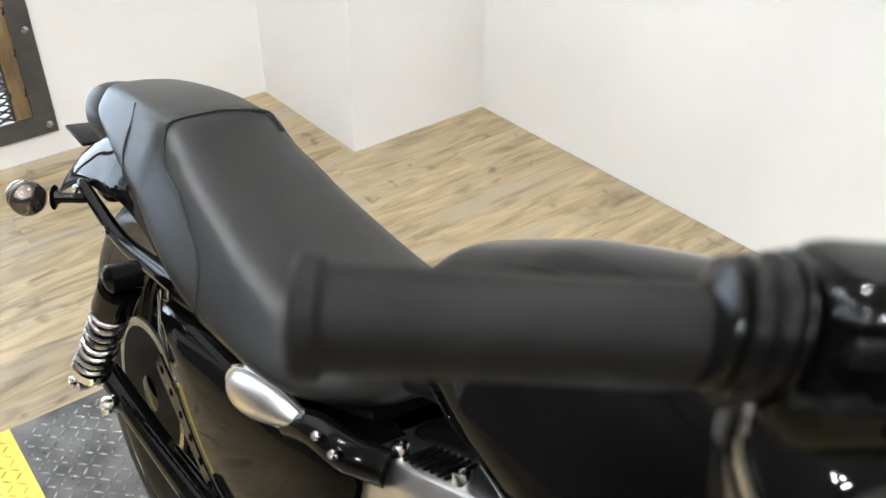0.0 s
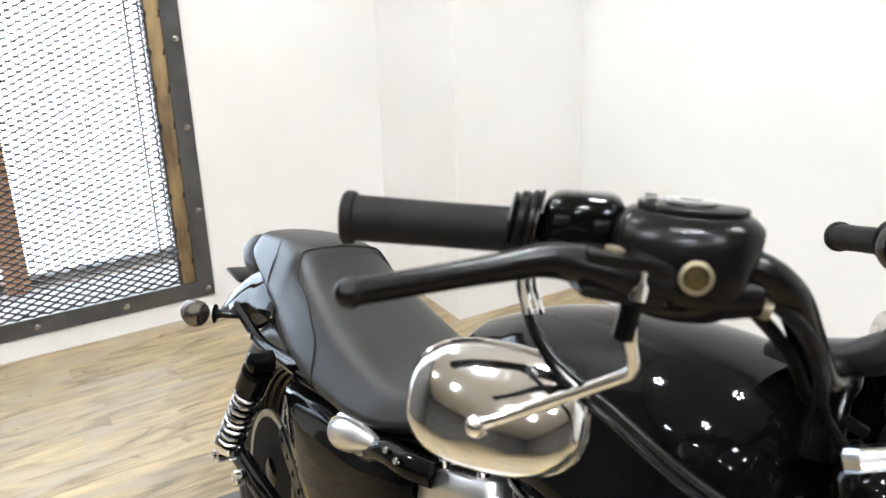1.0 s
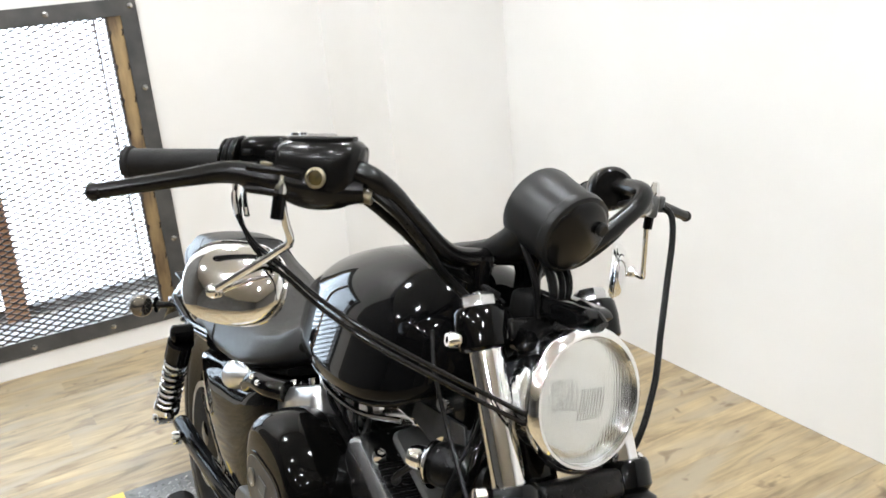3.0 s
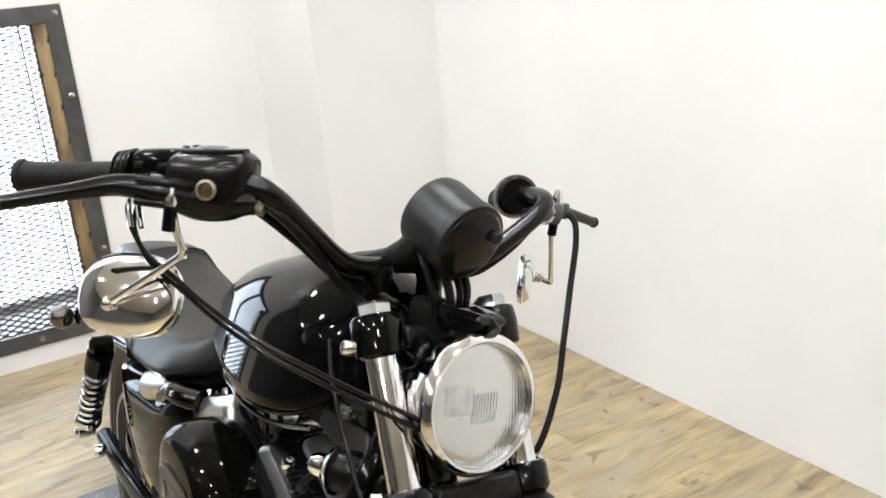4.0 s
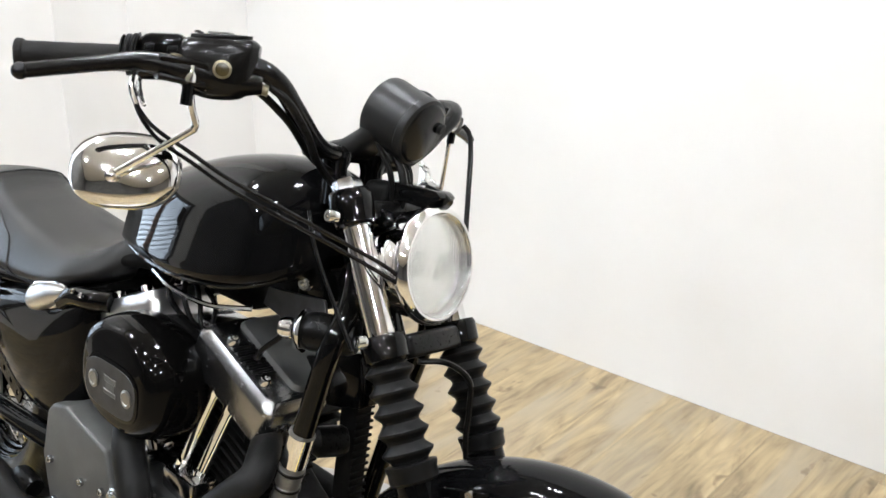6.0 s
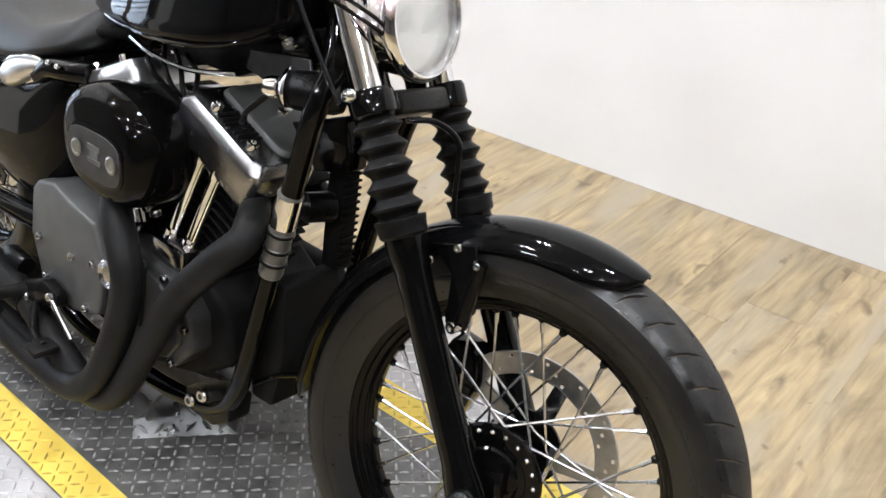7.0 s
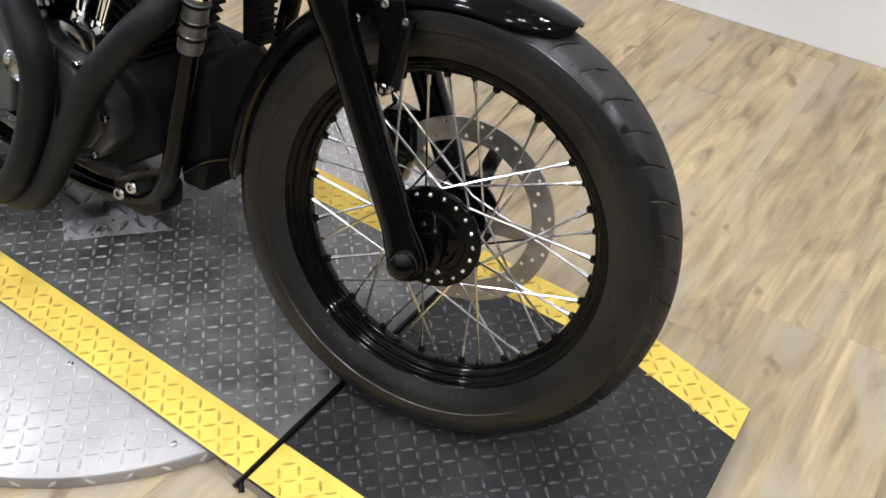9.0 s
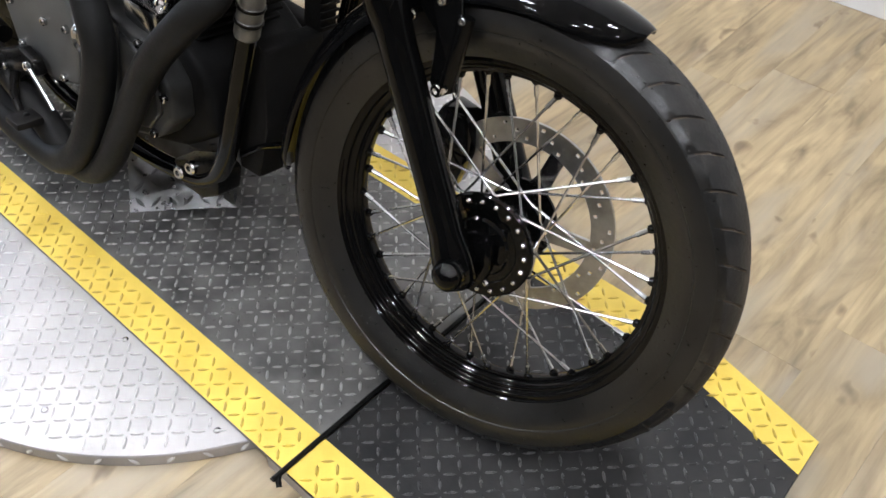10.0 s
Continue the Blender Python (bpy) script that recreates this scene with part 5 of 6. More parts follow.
# ---- tank, seat, rear
def fuel_tank():
    keys = [(-0.960, 0.040, 0.800, 0.832), (-0.957, 0.055, 0.788, 0.850), (-0.942, 0.070, 0.781, 0.870), (-0.90, 0.088, 0.779, 0.894), (-0.85, 0.105, 0.780, 0.920), (-0.80, 0.120, 0.781, 0.942),
            (-0.70, 0.142, 0.786, 0.974), (-0.60, 0.152, 0.796, 0.994), (-0.52, 0.150, 0.809, 0.998), (-0.465, 0.134, 0.826, 0.984), (-0.437, 0.105, 0.842, 0.960), (-0.424, 0.060, 0.860, 0.928)]
    def section(x, w, a, b):
        """A flat bottom, flanks that lean in a little, and a rounded crown."""
        lean, foot = 0.23, a + 0.07 * (b - a)
        zs = foot + 0.54 * (b - foot)
        half = [(0.0, a), (w * 0.5, a), (w * 0.84, a + (foot - a) * 0.1), (w * 0.95, a + (foot - a) * 0.4)]
        half += [(w - lean * (zs - foot) * k / 5, foot + (zs - foot) * k / 5) for k in range(5)]
        ys = w - lean * (zs - foot)
        for k in range(12):
            t = math.pi / 2 * k / 12
            z = zs + (b - zs) * math.sin(t) ** 0.92
            half.append(((ys - lean * (z - zs)) * math.cos(t) ** 0.92, z))
        ring = [(x, y, z) for y, z in half] + [(x, 0.0, b)] + [(x, -y, z) for y, z in reversed(half[1:])]
        return ring
    g = loft([section(*row) for row in interp_sections(keys, 6)])
    tank = P("fuel_tank", g, M_PAINT, "gloss black peanut fuel tank", sharp=70)
    part("filler_cap", lathe([(0.034, -0.006), (0.036, 0.0), (0.035, 0.004), (0.030, 0.006), (0.0, 0.007)], (-0.555, 0.03, 0.984), (0.0, 0.12, 1), 32), M_SATIN, tank, "flat black filler cap")
    # lower seam flange
    for s in (-1, 1):
        part("tank_seam", tube([(x, s * w * 0.93, a + 0.003) for x, w, a, b in keys[3:11]], 0.004, 8), M_GLOSS, tank)
    bolt((-0.436, -0.052, 0.832), (0.25, -0.95, 0.1), 0.012, 0.02)
    P("tank_mount", box((-0.47, -0.05, 0.80), (-0.41, 0.05, 0.85), 0.008), M_GLOSS)


fuel_tank()


def seat():
    keys = [(-1.800, 0.030, 0.702, 0.724), (-1.79, 0.055, 0.697, 0.736), (-1.74, 0.076, 0.690, 0.758), (-1.65, 0.093, 0.680, 0.781), (-1.57, 0.105, 0.668, 0.796), (-1.51, 0.113, 0.660, 0.802),
            (-1.485, 0.116, 0.655, 0.800), (-1.465, 0.119, 0.650, 0.790), (-1.42, 0.126, 0.640, 0.775), (-1.36, 0.134, 0.632, 0.762), (-1.30, 0.140, 0.629, 0.751), (-1.22, 0.144, 0.633, 0.740), (-1.15, 0.145, 0.643, 0.733),
            (-1.09, 0.145, 0.653, 0.732), (-1.03, 0.140, 0.668, 0.739), (-0.985, 0.122, 0.682, 0.755), (-0.95, 0.100, 0.696, 0.778), (-0.925, 0.072, 0.716, 0.794), (-0.91, 0.045, 0.74, 0.792)]
    rows = interp_sections(keys, 5)
    def seat_ring(x, w, a, b):
        """Forty points from the outer side over the top: a padded top, side panels that slope outwards, a tucked-in base."""
        h = b - a
        half = [(1.02, 0.26), (1.00, 0.34), (0.965, 0.44), (0.93, 0.53), (0.89, 0.62), (0.85, 0.71), (0.80, 0.80), (0.73, 0.88), (0.58, 0.95), (0.32, 0.985), (0.0, 1.0)]
        under = [(0.0, 0.0), (0.30, 0.0), (0.55, 0.0), (0.72, 0.01), (0.83, 0.02), (0.90, 0.04), (0.95, 0.07), (0.985, 0.11), (1.00, 0.15), (1.015, 0.20)]
        right = [(x, w * u, a + h * v) for u, v in half]
        left = [(x, -w * u, a + h * v) for u, v in reversed(half[:-1])]
        base = [(x, -w * u, a + h * v) for u, v in reversed(under[1:])] + [(x, w * u, a + h * v) for u, v in under]
        return right + left + base
    g = loft([seat_ring(x, w, a, b) for x, w, a, b in rows])
    s = P("seat", g, M_VINYL, "stepped black vinyl two-up seat", sharp=70)
    # piped seams that sweep from the top of the step down both sides of the rider's pad
    def on_seat(x, k):
        w, a, b = next(r[1:] for r in rows if r[0] >= x - 0.008)
        return seat_ring(x, w, a, b)[k % 40]
    for line in ([(-1.487, 10), (-1.485, 8), (-1.475, 7), (-1.44, 6), (-1.38, 6), (-1.32, 5), (-1.28, 4), (-1.255, 2), (-1.24, 0), (-1.23, 38), (-1.22, 36)],
                 [(-1.60, 7), (-1.58, 5), (-1.575, 3), (-1.57, 1), (-1.565, 0), (-1.56, 38), (-1.55, 36)]):
        right = [on_seat(x, k) for x, k in line]
        for sd in (-1, 1):
            part("piping", tube([(x, sd * abs(y), z) for x, y, z in right], 0.0022, 6), M_VINYL, s)
    part("tail_pad", loft([superring(x, w, a, b, 2.4, 28) for x, w, a, b in interp_sections([(-1.925, 0.015, 0.645, 0.662), (-1.918, 0.034, 0.632, 0.682), (-1.88, 0.052, 0.615, 0.706), (-1.84, 0.056, 0.61, 0.712), (-1.80, 0.050, 0.62, 0.70), (-1.775, 0.035, 0.65, 0.69)], 4)]), M_VINYL, s, "rounded black vinyl tail pad", sharp=70)
    part("seat_base", loft([superring(x, w, z - 0.02, z, 4, 20) for x, w, z in ((-1.74, 0.06, 0.69), (-1.5, 0.095, 0.655), (-1.3, 0.12, 0.634), (-1.1, 0.13, 0.655), (-0.95, 0.09, 0.695))]), M_SATIN, s)


seat()


def perforated(p0, p1, width, n, y0, y1):
    """A flat strip in the xz plane from p0 to p1 with a row of n round holes."""
    V, F = [], []
    dx, dz = p1[0] - p0[0], p1[1] - p0[1]
    L = math.hypot(dx, dz)
    ux, uz = dx / L, dz / L
    for k in range(n):
        ca, h = (k + 0.5) * L / n, L / n / 2
        base = len(V)
        for y in (y0, y1):
            for hole in (False, True):
                for j in range(16):
                    a = 2 * math.pi * j / 16
                    ca2, sa2 = math.cos(a), math.sin(a)
                    if hole:
                        u, v = 0.0062 * ca2, 0.0062 * sa2
                    else:
                        f = 1 / max(abs(ca2), abs(sa2))
                        u, v = h * ca2 * f, width / 2 * sa2 * f
                    V.append((p0[0] + ux * (ca + u) - uz * v, y, p0[1] + uz * (ca + u) + ux * v))
        for j in range(16):
            i = (j + 1) % 16
            o, q = base + j, base + i
            F += [(o, q, q + 16, o + 16), (o + 32, o + 48, q + 48, q + 32), (o + 16, q + 16, q + 48, o + 48)]
            if j % 8 in (2, 3, 4, 5):
                F.append((o, o + 32, q + 32, q))
    bm = bmesh.new()
    vs = [bm.verts.new(v) for v in V]
    for f in F:
        bm.faces.new([vs[k] for k in f])
    bmesh.ops.remove_doubles(bm, verts=bm.verts, dist=1e-5)
    return from_bm(bm)


def rear_end():
    c = Vector((-1.565, 0, 0.30))
    a0, a1, n, m = radians(62), radians(152), 44, 12
    rings = []
    for i in range(n + 1):
        a = a0 + (a1 - a0) * i / n
        ring = []
        for lay in (0, 1):
            row = []
            for k in range(m + 1):
                u = -1 + 2 * k / m
                y = 0.102 * math.copysign((abs(math.sin(u * 1.42)) / math.sin(1.42)) ** 0.85, u)
                r = 0.425 - (0.095 - 0.06 * max(0.0, i / n - 0.55) / 0.45) * (1 - math.cos(u * 1.42)) / (1 - math.cos(1.42)) - (0.003 if lay else 0)
                row.append((c.x + r * math.cos(a), y, c.z + r * math.sin(a)))
            ring += row if lay == 0 else list(reversed(row))
        rings.append(ring)
    P("rear_fender", loft(rings), M_PAINT, "gloss black rear mudguard", sharp=50)
    for s in (-1, 1):
        y = s * 0.112
        P("fender_strut", tube([(-1.36, y, 0.615), (-1.45, y, 0.598), (-1.55, s * 0.114, 0.584), (-1.64, s * 0.113, 0.588), (-1.72, s * 0.112, 0.597), (-1.738, s * 0.110, 0.598)], [0.016, 0.014, 0.012, 0.011, 0.010, 0.006], 12), M_GLOSS, "gloss black mudguard strut")
        for x, z in ((-1.59, 0.586), (-1.715, 0.598)):
            bolt((x, y - 0.002 + s * 0.010, z), (0, s, 0), 0.007)
        rs = P("rear_turn_signal", lathe([(0.008, 0.0), (0.0085, 0.05), (0.012, 0.058), (0.02, 0.062)], (-1.688, s * 0.108, 0.590), (-0.62, s * 0.78, -0.12), 16), M_GLOSS, "black rear turn signal with smoked lens")
        part("lamp_bowl", ball((-1.748, s * 0.190, 0.577), 0.029, 20, (0.9, 1, 1)), M_TINT, rs)
        part("lens", ball((-1.757, s * 0.194, 0.578), 0.026, 20), M_TINT, rs, "smoked lens")
        # shock absorber
        a, b = Vector((-1.415, s * 0.165, 0.612)), Vector((-1.540, s * 0.178, 0.364))
        d = (b - a).normalized()
        L = (b - a).length
        sh = P("shock_absorber", join(tube([a, b], 0.013, 16, straight=True), lathe([(0.024, 0.02), (0.029, 0.026), (0.029, 0.075), (0.024, 0.08)], a, d, 24)), M_GLOSS, "rear shock with black cover and bright spring")
        u, w, dd = frame_of(d)
        pts = []
        for k in range(8 * 14 + 1):
            t = k / (8 * 14)
            ang = 2 * math.pi * 8 * t
            pts.append(a + d * (0.082 + (L - 0.125) * t) + (u * math.cos(ang) + w * math.sin(ang)) * 0.0235)
        part("spring", tube(pts, 0.0048, 8, straight=True), M_ALU, sh, "bright coil spring")
        part("lower_cup", lathe([(0.028, L - 0.045), (0.030, L - 0.04), (0.030, L - 0.03), (0.02, L - 0.02)], a, d, 24), M_CHROME, sh)
        part("eye", lathe([(0.017, -0.018), (0.017, 0.018)], b, (0, 1, 0), 20), M_CHROME, sh)
        part("eye", lathe([(0.02, -0.02), (0.02, 0.02), (0.012, 0.026), (0.0, 0.028)] if s > 0 else [(0.0, -0.028), (0.012, -0.026), (0.02, -0.02), (0.02, 0.02)], a, (0, 1, 0), 20), M_GLOSS, sh)
        bolt(b + Vector((0, s * 0.018, 0)), (0, s, 0), 0.010, 0.01)
        # swingarm
        P("swingarm", tube([(-0.98, s * 0.10, 0.335), (-1.15, s * 0.118, 0.33), (-1.4, s * 0.125, 0.32), (-1.60, s * 0.125, 0.315)], [0.026, 0.024, 0.02, 0.02], 14), M_GLOSS, "gloss black swingarm")
        bolt((-1.52, s * 0.145, 0.315), (0, s, 0), 0.016, 0.02)
    P("licence_bracket", box((-1.985, -0.055, 0.585), (-1.895, 0.05, 0.592), 0.002), M_SATIN, "thin black number plate bracket")
    P("tail_lamp", lathe([(0.03, 0.0), (0.034, 0.01), (0.032, 0.03), (0.0, 0.034)], (-1.875, 0, 0.50), (-0.9, 0, 0.3), 24), M_SMOKE, "smoked tail lamp")
    P("belt_guard", prism([(-1.02, 0.42), (-1.25, 0.46), (-1.50, 0.44), (-1.50, 0.42), (-1.25, 0.44), (-1.02, 0.40)], 0.10, 0.13, "y", 0.004), M_SATIN, "black belt guard")
    P("rear_frame", tube([(-0.50, -0.045, 0.86), (-0.75, -0.03, 0.775), (-0.98, -0.035, 0.700), (-1.15, -0.085, 0.635), (-1.36, -0.112, 0.605)], 0.016, 12), M_GLOSS, "gloss black frame tube")
    P("rear_frame", tube([(-0.50, 0.045, 0.86), (-0.75, 0.03, 0.775), (-0.98, 0.035, 0.700), (-1.15, 0.085, 0.635), (-1.36, 0.112, 0.605)], 0.016, 12), M_GLOSS, "gloss black frame tube")
    P("perforated_stay", perforated((-1.395, 0.478), (-1.205, 0.378), 0.030, 6, -0.128, -0.124), M_SEMI, "black perforated steel stay")
    P("side_stand", tube([(-0.70, 0.11, 0.16), (-0.66, 0.20, 0.09), (-0.62, 0.27, 0.035)], 0.011, 12), M_GLOSS, "side stand swung out to the left")


rear_end()


def oil_tank():
    outline = [(-1.385, 0.582), (-1.20, 0.618), (-1.05, 0.642), (-0.93, 0.668), (-0.915, 0.61), (-0.935, 0.52), (-0.99, 0.42), (-1.08, 0.385), (-1.21, 0.402), (-1.315, 0.465), (-1.37, 0.53)]
    cx, cz = sum(p[0] for p in outline) / len(outline), sum(p[1] for p in outline) / len(outline)
    fine = [(q.x, q.y) for q in spline([(x, z, 0) for x, z in outline + outline[:1]], 4)[:-1]]
    dome = [[(cx + (x - cx) * f, y, cz + (z - cz) * f) for x, z in fine] for y, f in ((-0.06, 1.0), (-0.10, 1.0), (-0.118, 0.985), (-0.130, 0.95), (-0.139, 0.88), (-0.146, 0.74), (-0.150, 0.52), (-0.152, 0.2))]
    t = P("oil_tank", loft(dome), M_PANEL, "gloss black oil tank side panel", sharp=60)
    P("battery_cover", prism(outline, 0.06, 0.142, "y", 0.018, 4), M_PAINT, "gloss black battery cover")
    rings = []
    for k in range(9):
        f = math.cos(k / 8 * math.pi / 2 * 0.98)
        ring = []
        for j in range(28):
            a = 2 * math.pi * j / 28
            ca, sa = math.cos(a), math.sin(a)
            x = 0.082 * ca * f
            wd = 0.036 * (0.50 + 0.50 * (1 - ca) / 2)
            z = wd * sa * f + x * 0.34
            ring.append((-1.073 + x, -0.137 - 0.026 * math.sin(k / 8 * math.pi / 2) ** 0.8, 0.640 + z))
        rings.append(ring)
    fc = part("filler_cover", loft(rings), M_SATINCAP, t, "bright teardrop filler cover")
    part("cover_rim", tube([(x * 1.06 + 1.073 * 0.06, y - 0.004, (z - 0.640) * 1.06 + 0.640) for x, y, z in rings[0] + rings[0][:1]], 0.0035, 6, straight=True), M_CHROME, fc)
    P("frame_gusset", tube([(-1.02, -0.135, 0.645), (-0.98, -0.135, 0.665), (-0.93, -0.13, 0.672), (-0.89, -0.11, 0.675)], 0.019, 16), M_GLOSS)
    for k in range(2):
        bolt((-0.955 + 0.03 * k, -0.15, 0.683), (0, -1, 0.4), 0.005)


oil_tank()


# ---- engine
def upright(s):
    """Axes of the front (s = 1) or rear (s = -1) cylinder: along it, across it, and its foot."""
    a = radians(22.5)
    return Vector((s * math.sin(a), 0, math.cos(a))), Vector((math.cos(a), 0, -s * math.sin(a))), Vector((-0.668 if s > 0 else -0.705, 0, 0.33)) + 0.03 * Vector((s * math.sin(a), 0, math.cos(a)))


def engine():
    case = [(-0.57, 0.225), (-0.475, 0.29), (-0.50, 0.38), (-0.58, 0.43), (-0.80, 0.44), (-0.98, 0.44), (-1.06, 0.38), (-1.06, 0.26), (-0.98, 0.20), (-0.80, 0.185), (-0.66, 0.195)]
    e = P("engine", prism(case, -0.105, 0.12, "y", 0.014, 3), M_MATTE, "black and grey air-cooled V-twin engine")
    for s in (1, -1):
        u, v, o = upright(s)
        rot = Matrix((v, Vector((0, 1, 0)), u)).transposed().to_4x4()
        rot.translation = o
        # finned barrel and head
        geos = [lathe([(0.058, 0.03), (0.058, 0.325)], (0, 0, 0), (0, 0, 1), 32)]
        for k in range(12):
            z = 0.077 + k * 0.0185
            wx = 0.083 if k > 6 else 0.076
            geos.append(box((-wx, -0.082, z), (wx, 0.082, z + 0.006), 0.002, 1))
        cyl = part("cylinder", moved(geos[0], rot), M_MATTE, e, "finned black cylinder")
        for g in geos[1:]:
            part("fin", moved(g, rot), M_MATTE, cyl)
        # rocker box: bright tray with bolts along its outer edge, ribbed satin cover
        up = 0.0 if s > 0 else 0.010
        tray = loft([rounded(hx, hy - 0.020, z + (up if z > 0.30 else 0.0), r, -0.054) for z, hx, hy, r in
                     ((0.276, 0.094, 0.074, 0.012), (0.279, 0.100, 0.080, 0.015), (0.284, 0.102, 0.082, 0.016), (0.334, 0.104, 0.083, 0.018), (0.341, 0.103, 0.082, 0.018), (0.355, 0.094, 0.073, 0.018), (0.357, 0.090, 0.069, 0.016))])
        # front tray darker, rear paler: their unlike reflections are put into the metal's colour
        part("rocker_tray", moved(tray, rot), M_ROCKER if s > 0 else M_SATINCAP, e, "polished grey rocker box", sharp=28)
        part("rocker_cover", moved(loft([rounded(hx, hy, z + up * 0.6, 0.018, 0.012) for z, hx, hy in ((0.340, 0.086, 0.072), (0.358, 0.085, 0.070), (0.364, 0.082, 0.066), (0.366, 0.074, 0.060))]), rot), M_GREYCAST if s > 0 else M_SATIN, e, "dark satin rocker cover")
        for x, y in ((-0.058, 0.045), (0.0, 0.0), (0.058, 0.045)):
            part("rocker_bolt", moved(lathe([(0.009, 0.364 + up * 0.6), (0.009, 0.372 + up * 0.6), (0.0075, 0.375 + up * 0.6), (0.0, 0.375 + up * 0.6)], (x, y, 0), (0, 0, 1), 14), rot), M_CHROME, e)
        for k in range(7):
            part("cover_rib", moved(box((-0.030 + 0.0105 * k, -0.100, 0.352 + up), (-0.0255 + 0.0105 * k, -0.060, 0.3605 + up), 0.001, 1), rot), M_SATIN, e)
        for x in (-0.042, 0.052):
            part("rocker_bolt", moved(lathe([(0.0100, 0.350 + up), (0.0100, 0.366 + up), (0.0085, 0.369 + up), (0.005, 0.369 + up), (0.0045, 0.365 + up), (0, 0.365 + up)], (x, -0.092, 0), (0, 0, 1), 16), rot), M_CHROME, e)
        # black gasket ribs under the tray, seen on the near side
        for k in range(3):
            part("gasket_rib", moved(box((-0.086 + 0.004 * k, -0.102 + 0.006 * k, 0.248 + 0.009 * (2 - k)), (0.090 - 0.004 * k, 0.08, 0.253 + 0.009 * (2 - k)), 0.002, 1), rot), M_SATIN, e)
        bolt(rot @ Vector((0.085, -0.098, 0.296)), rot.to_3x3() @ Vector((0.6, -0.8, 0)), 0.009, 0.012, parent=e)
        # pushrod tubes
        for x in (-0.030, 0.024):
            a = rot @ Vector((x * 0.8, -0.103, 0.29))
            b = o + Vector((s * 0.035 + x * 0.9, -0.108, 0.100))
            part("pushrod_tube", join(tube([a, b], 0.0105, 14, straight=True), tube([b + (a - b) * 0.12, b], 0.0145, 14, straight=True), tube([a, a + (b - a) * 0.1], 0.0135, 14, straight=True)), M_CHROME, e, "chrome pushrod tube")
        blk = o + Vector((s * 0.035, 0, 0))
        part("tappet_block", box((blk.x - 0.042, -0.135, blk.z + 0.065), (blk.x + 0.042, -0.085, blk.z + 0.105), 0.005), M_ALU, e, "polished tappet block")
    # cam and sprocket covers
    cam = [(-0.80, 0.452), (-0.70, 0.44), (-0.60, 0.42), (-0.535, 0.36), (-0.53, 0.305), (-0.575, 0.255), (-0.66, 0.228), (-0.76, 0.228), (-0.80, 0.25)]
    part("cam_cover", prism(cam, -0.150, -0.10, "y", 0.010, 3), M_CASE, e, "dark grey cam cover with bright screws")
    inner = [(-0.765, 0.435), (-0.70, 0.424), (-0.61, 0.405), (-0.553, 0.352), (-0.548, 0.315), (-0.585, 0.272), (-0.66, 0.246), (-0.745, 0.246), (-0.765, 0.27)]
    part("cover_step", prism(inner, -0.158, -0.148, "y", 0.006, 3), M_CASE, e)
    part("cover_boss", prism([(-0.70, 0.436), (-0.675, 0.30), (-0.655, 0.30), (-0.64, 0.43)], -0.164, -0.156, "y", 0.005, 2), M_CASE, e)
    spr = [(-1.028, 0.342), (-1.014, 0.436), (-0.995, 0.456), (-0.945, 0.468), (-0.885, 0.452), (-0.80, 0.440), (-0.765, 0.36), (-0.79, 0.262), (-0.88, 0.232), (-0.99, 0.248)]
    part("sprocket_cover", prism(spr, -0.163, -0.10, "y", 0.007, 3), M_GREYCAST, e, "satin grey sprocket cover")
    for x, z in ((-0.99, 0.345), (-0.874, 0.348), (-0.80, 0.362), (-0.97, 0.27), (-0.83, 0.26), (-0.60, 0.413), (-0.578, 0.266), (-0.70, 0.237), (-0.542, 0.345)):
        bolt((x, -0.163 if x < -0.77 else -0.150, z), (0, -1, 0), 0.0075, 0.008, mat=M_ALU, parent=e)
    part("timer_cover", lathe([(0.027, 0.0), (0.027, 0.006), (0.024, 0.009), (0.021, 0.007), (0.018, 0.009), (0.014, 0.006), (0.0, 0.006)], (-0.752, -0.161, 0.362), (0, -1, 0), 36), M_ALU, e, "bright ringed timer cover")
    part("oil_filter", lathe([(0.036, 0.0), (0.038, 0.004), (0.038, 0.075), (0.034, 0.085), (0.0, 0.087)], (-0.505, -0.01, 0.265), (1, -0.1, 0.1), 28), M_GLOSS, e, "black oil filter")
    part("primary_cover", prism([(-0.45, 0.24), (-0.44, 0.32), (-0.52, 0.40), (-0.9, 0.41), (-1.02, 0.34), (-0.98, 0.23), (-0.55, 0.18)], 0.12, 0.175, "y", 0.02, 4), M_MATTE, e, "black primary cover")
    # intake and carburettor between the cylinders
    part("intake", join(tube([(-0.69, -0.09, 0.64), (-0.69, 0.03, 0.63)], 0.033, 20, straight=True), box((-0.725, -0.06, 0.59), (-0.655, 0.02, 0.70), 0.01)), M_ALU, e, "bright intake body")
    P("vent_hose", tube([(-1.0, -0.055, 0.655), (-0.99, -0.065, 0.695), (-0.955, -0.07, 0.728), (-0.90, -0.055, 0.745), (-0.82, -0.03, 0.748)], 0.013, 12), M_MATTE, "fat black rubber hose")
    P("fuel_line", tube([(-0.78, -0.10, 0.765), (-0.70, -0.115, 0.758), (-0.62, -0.10, 0.75), (-0.56, -0.06, 0.755)], 0.0045, 8), M_ALU, "bright wire-covered fuel line")
    for k in range(4):
        P("wire_loom", tube([(-0.76 + 0.03 * k, -0.07, 0.76), (-0.73 + 0.03 * k, -0.10 + 0.01 * k, 0.735), (-0.70 + 0.025 * k, -0.085, 0.70), (-0.68 + 0.02 * k, -0.05, 0.68)], 0.0045, 8), M_SATIN)
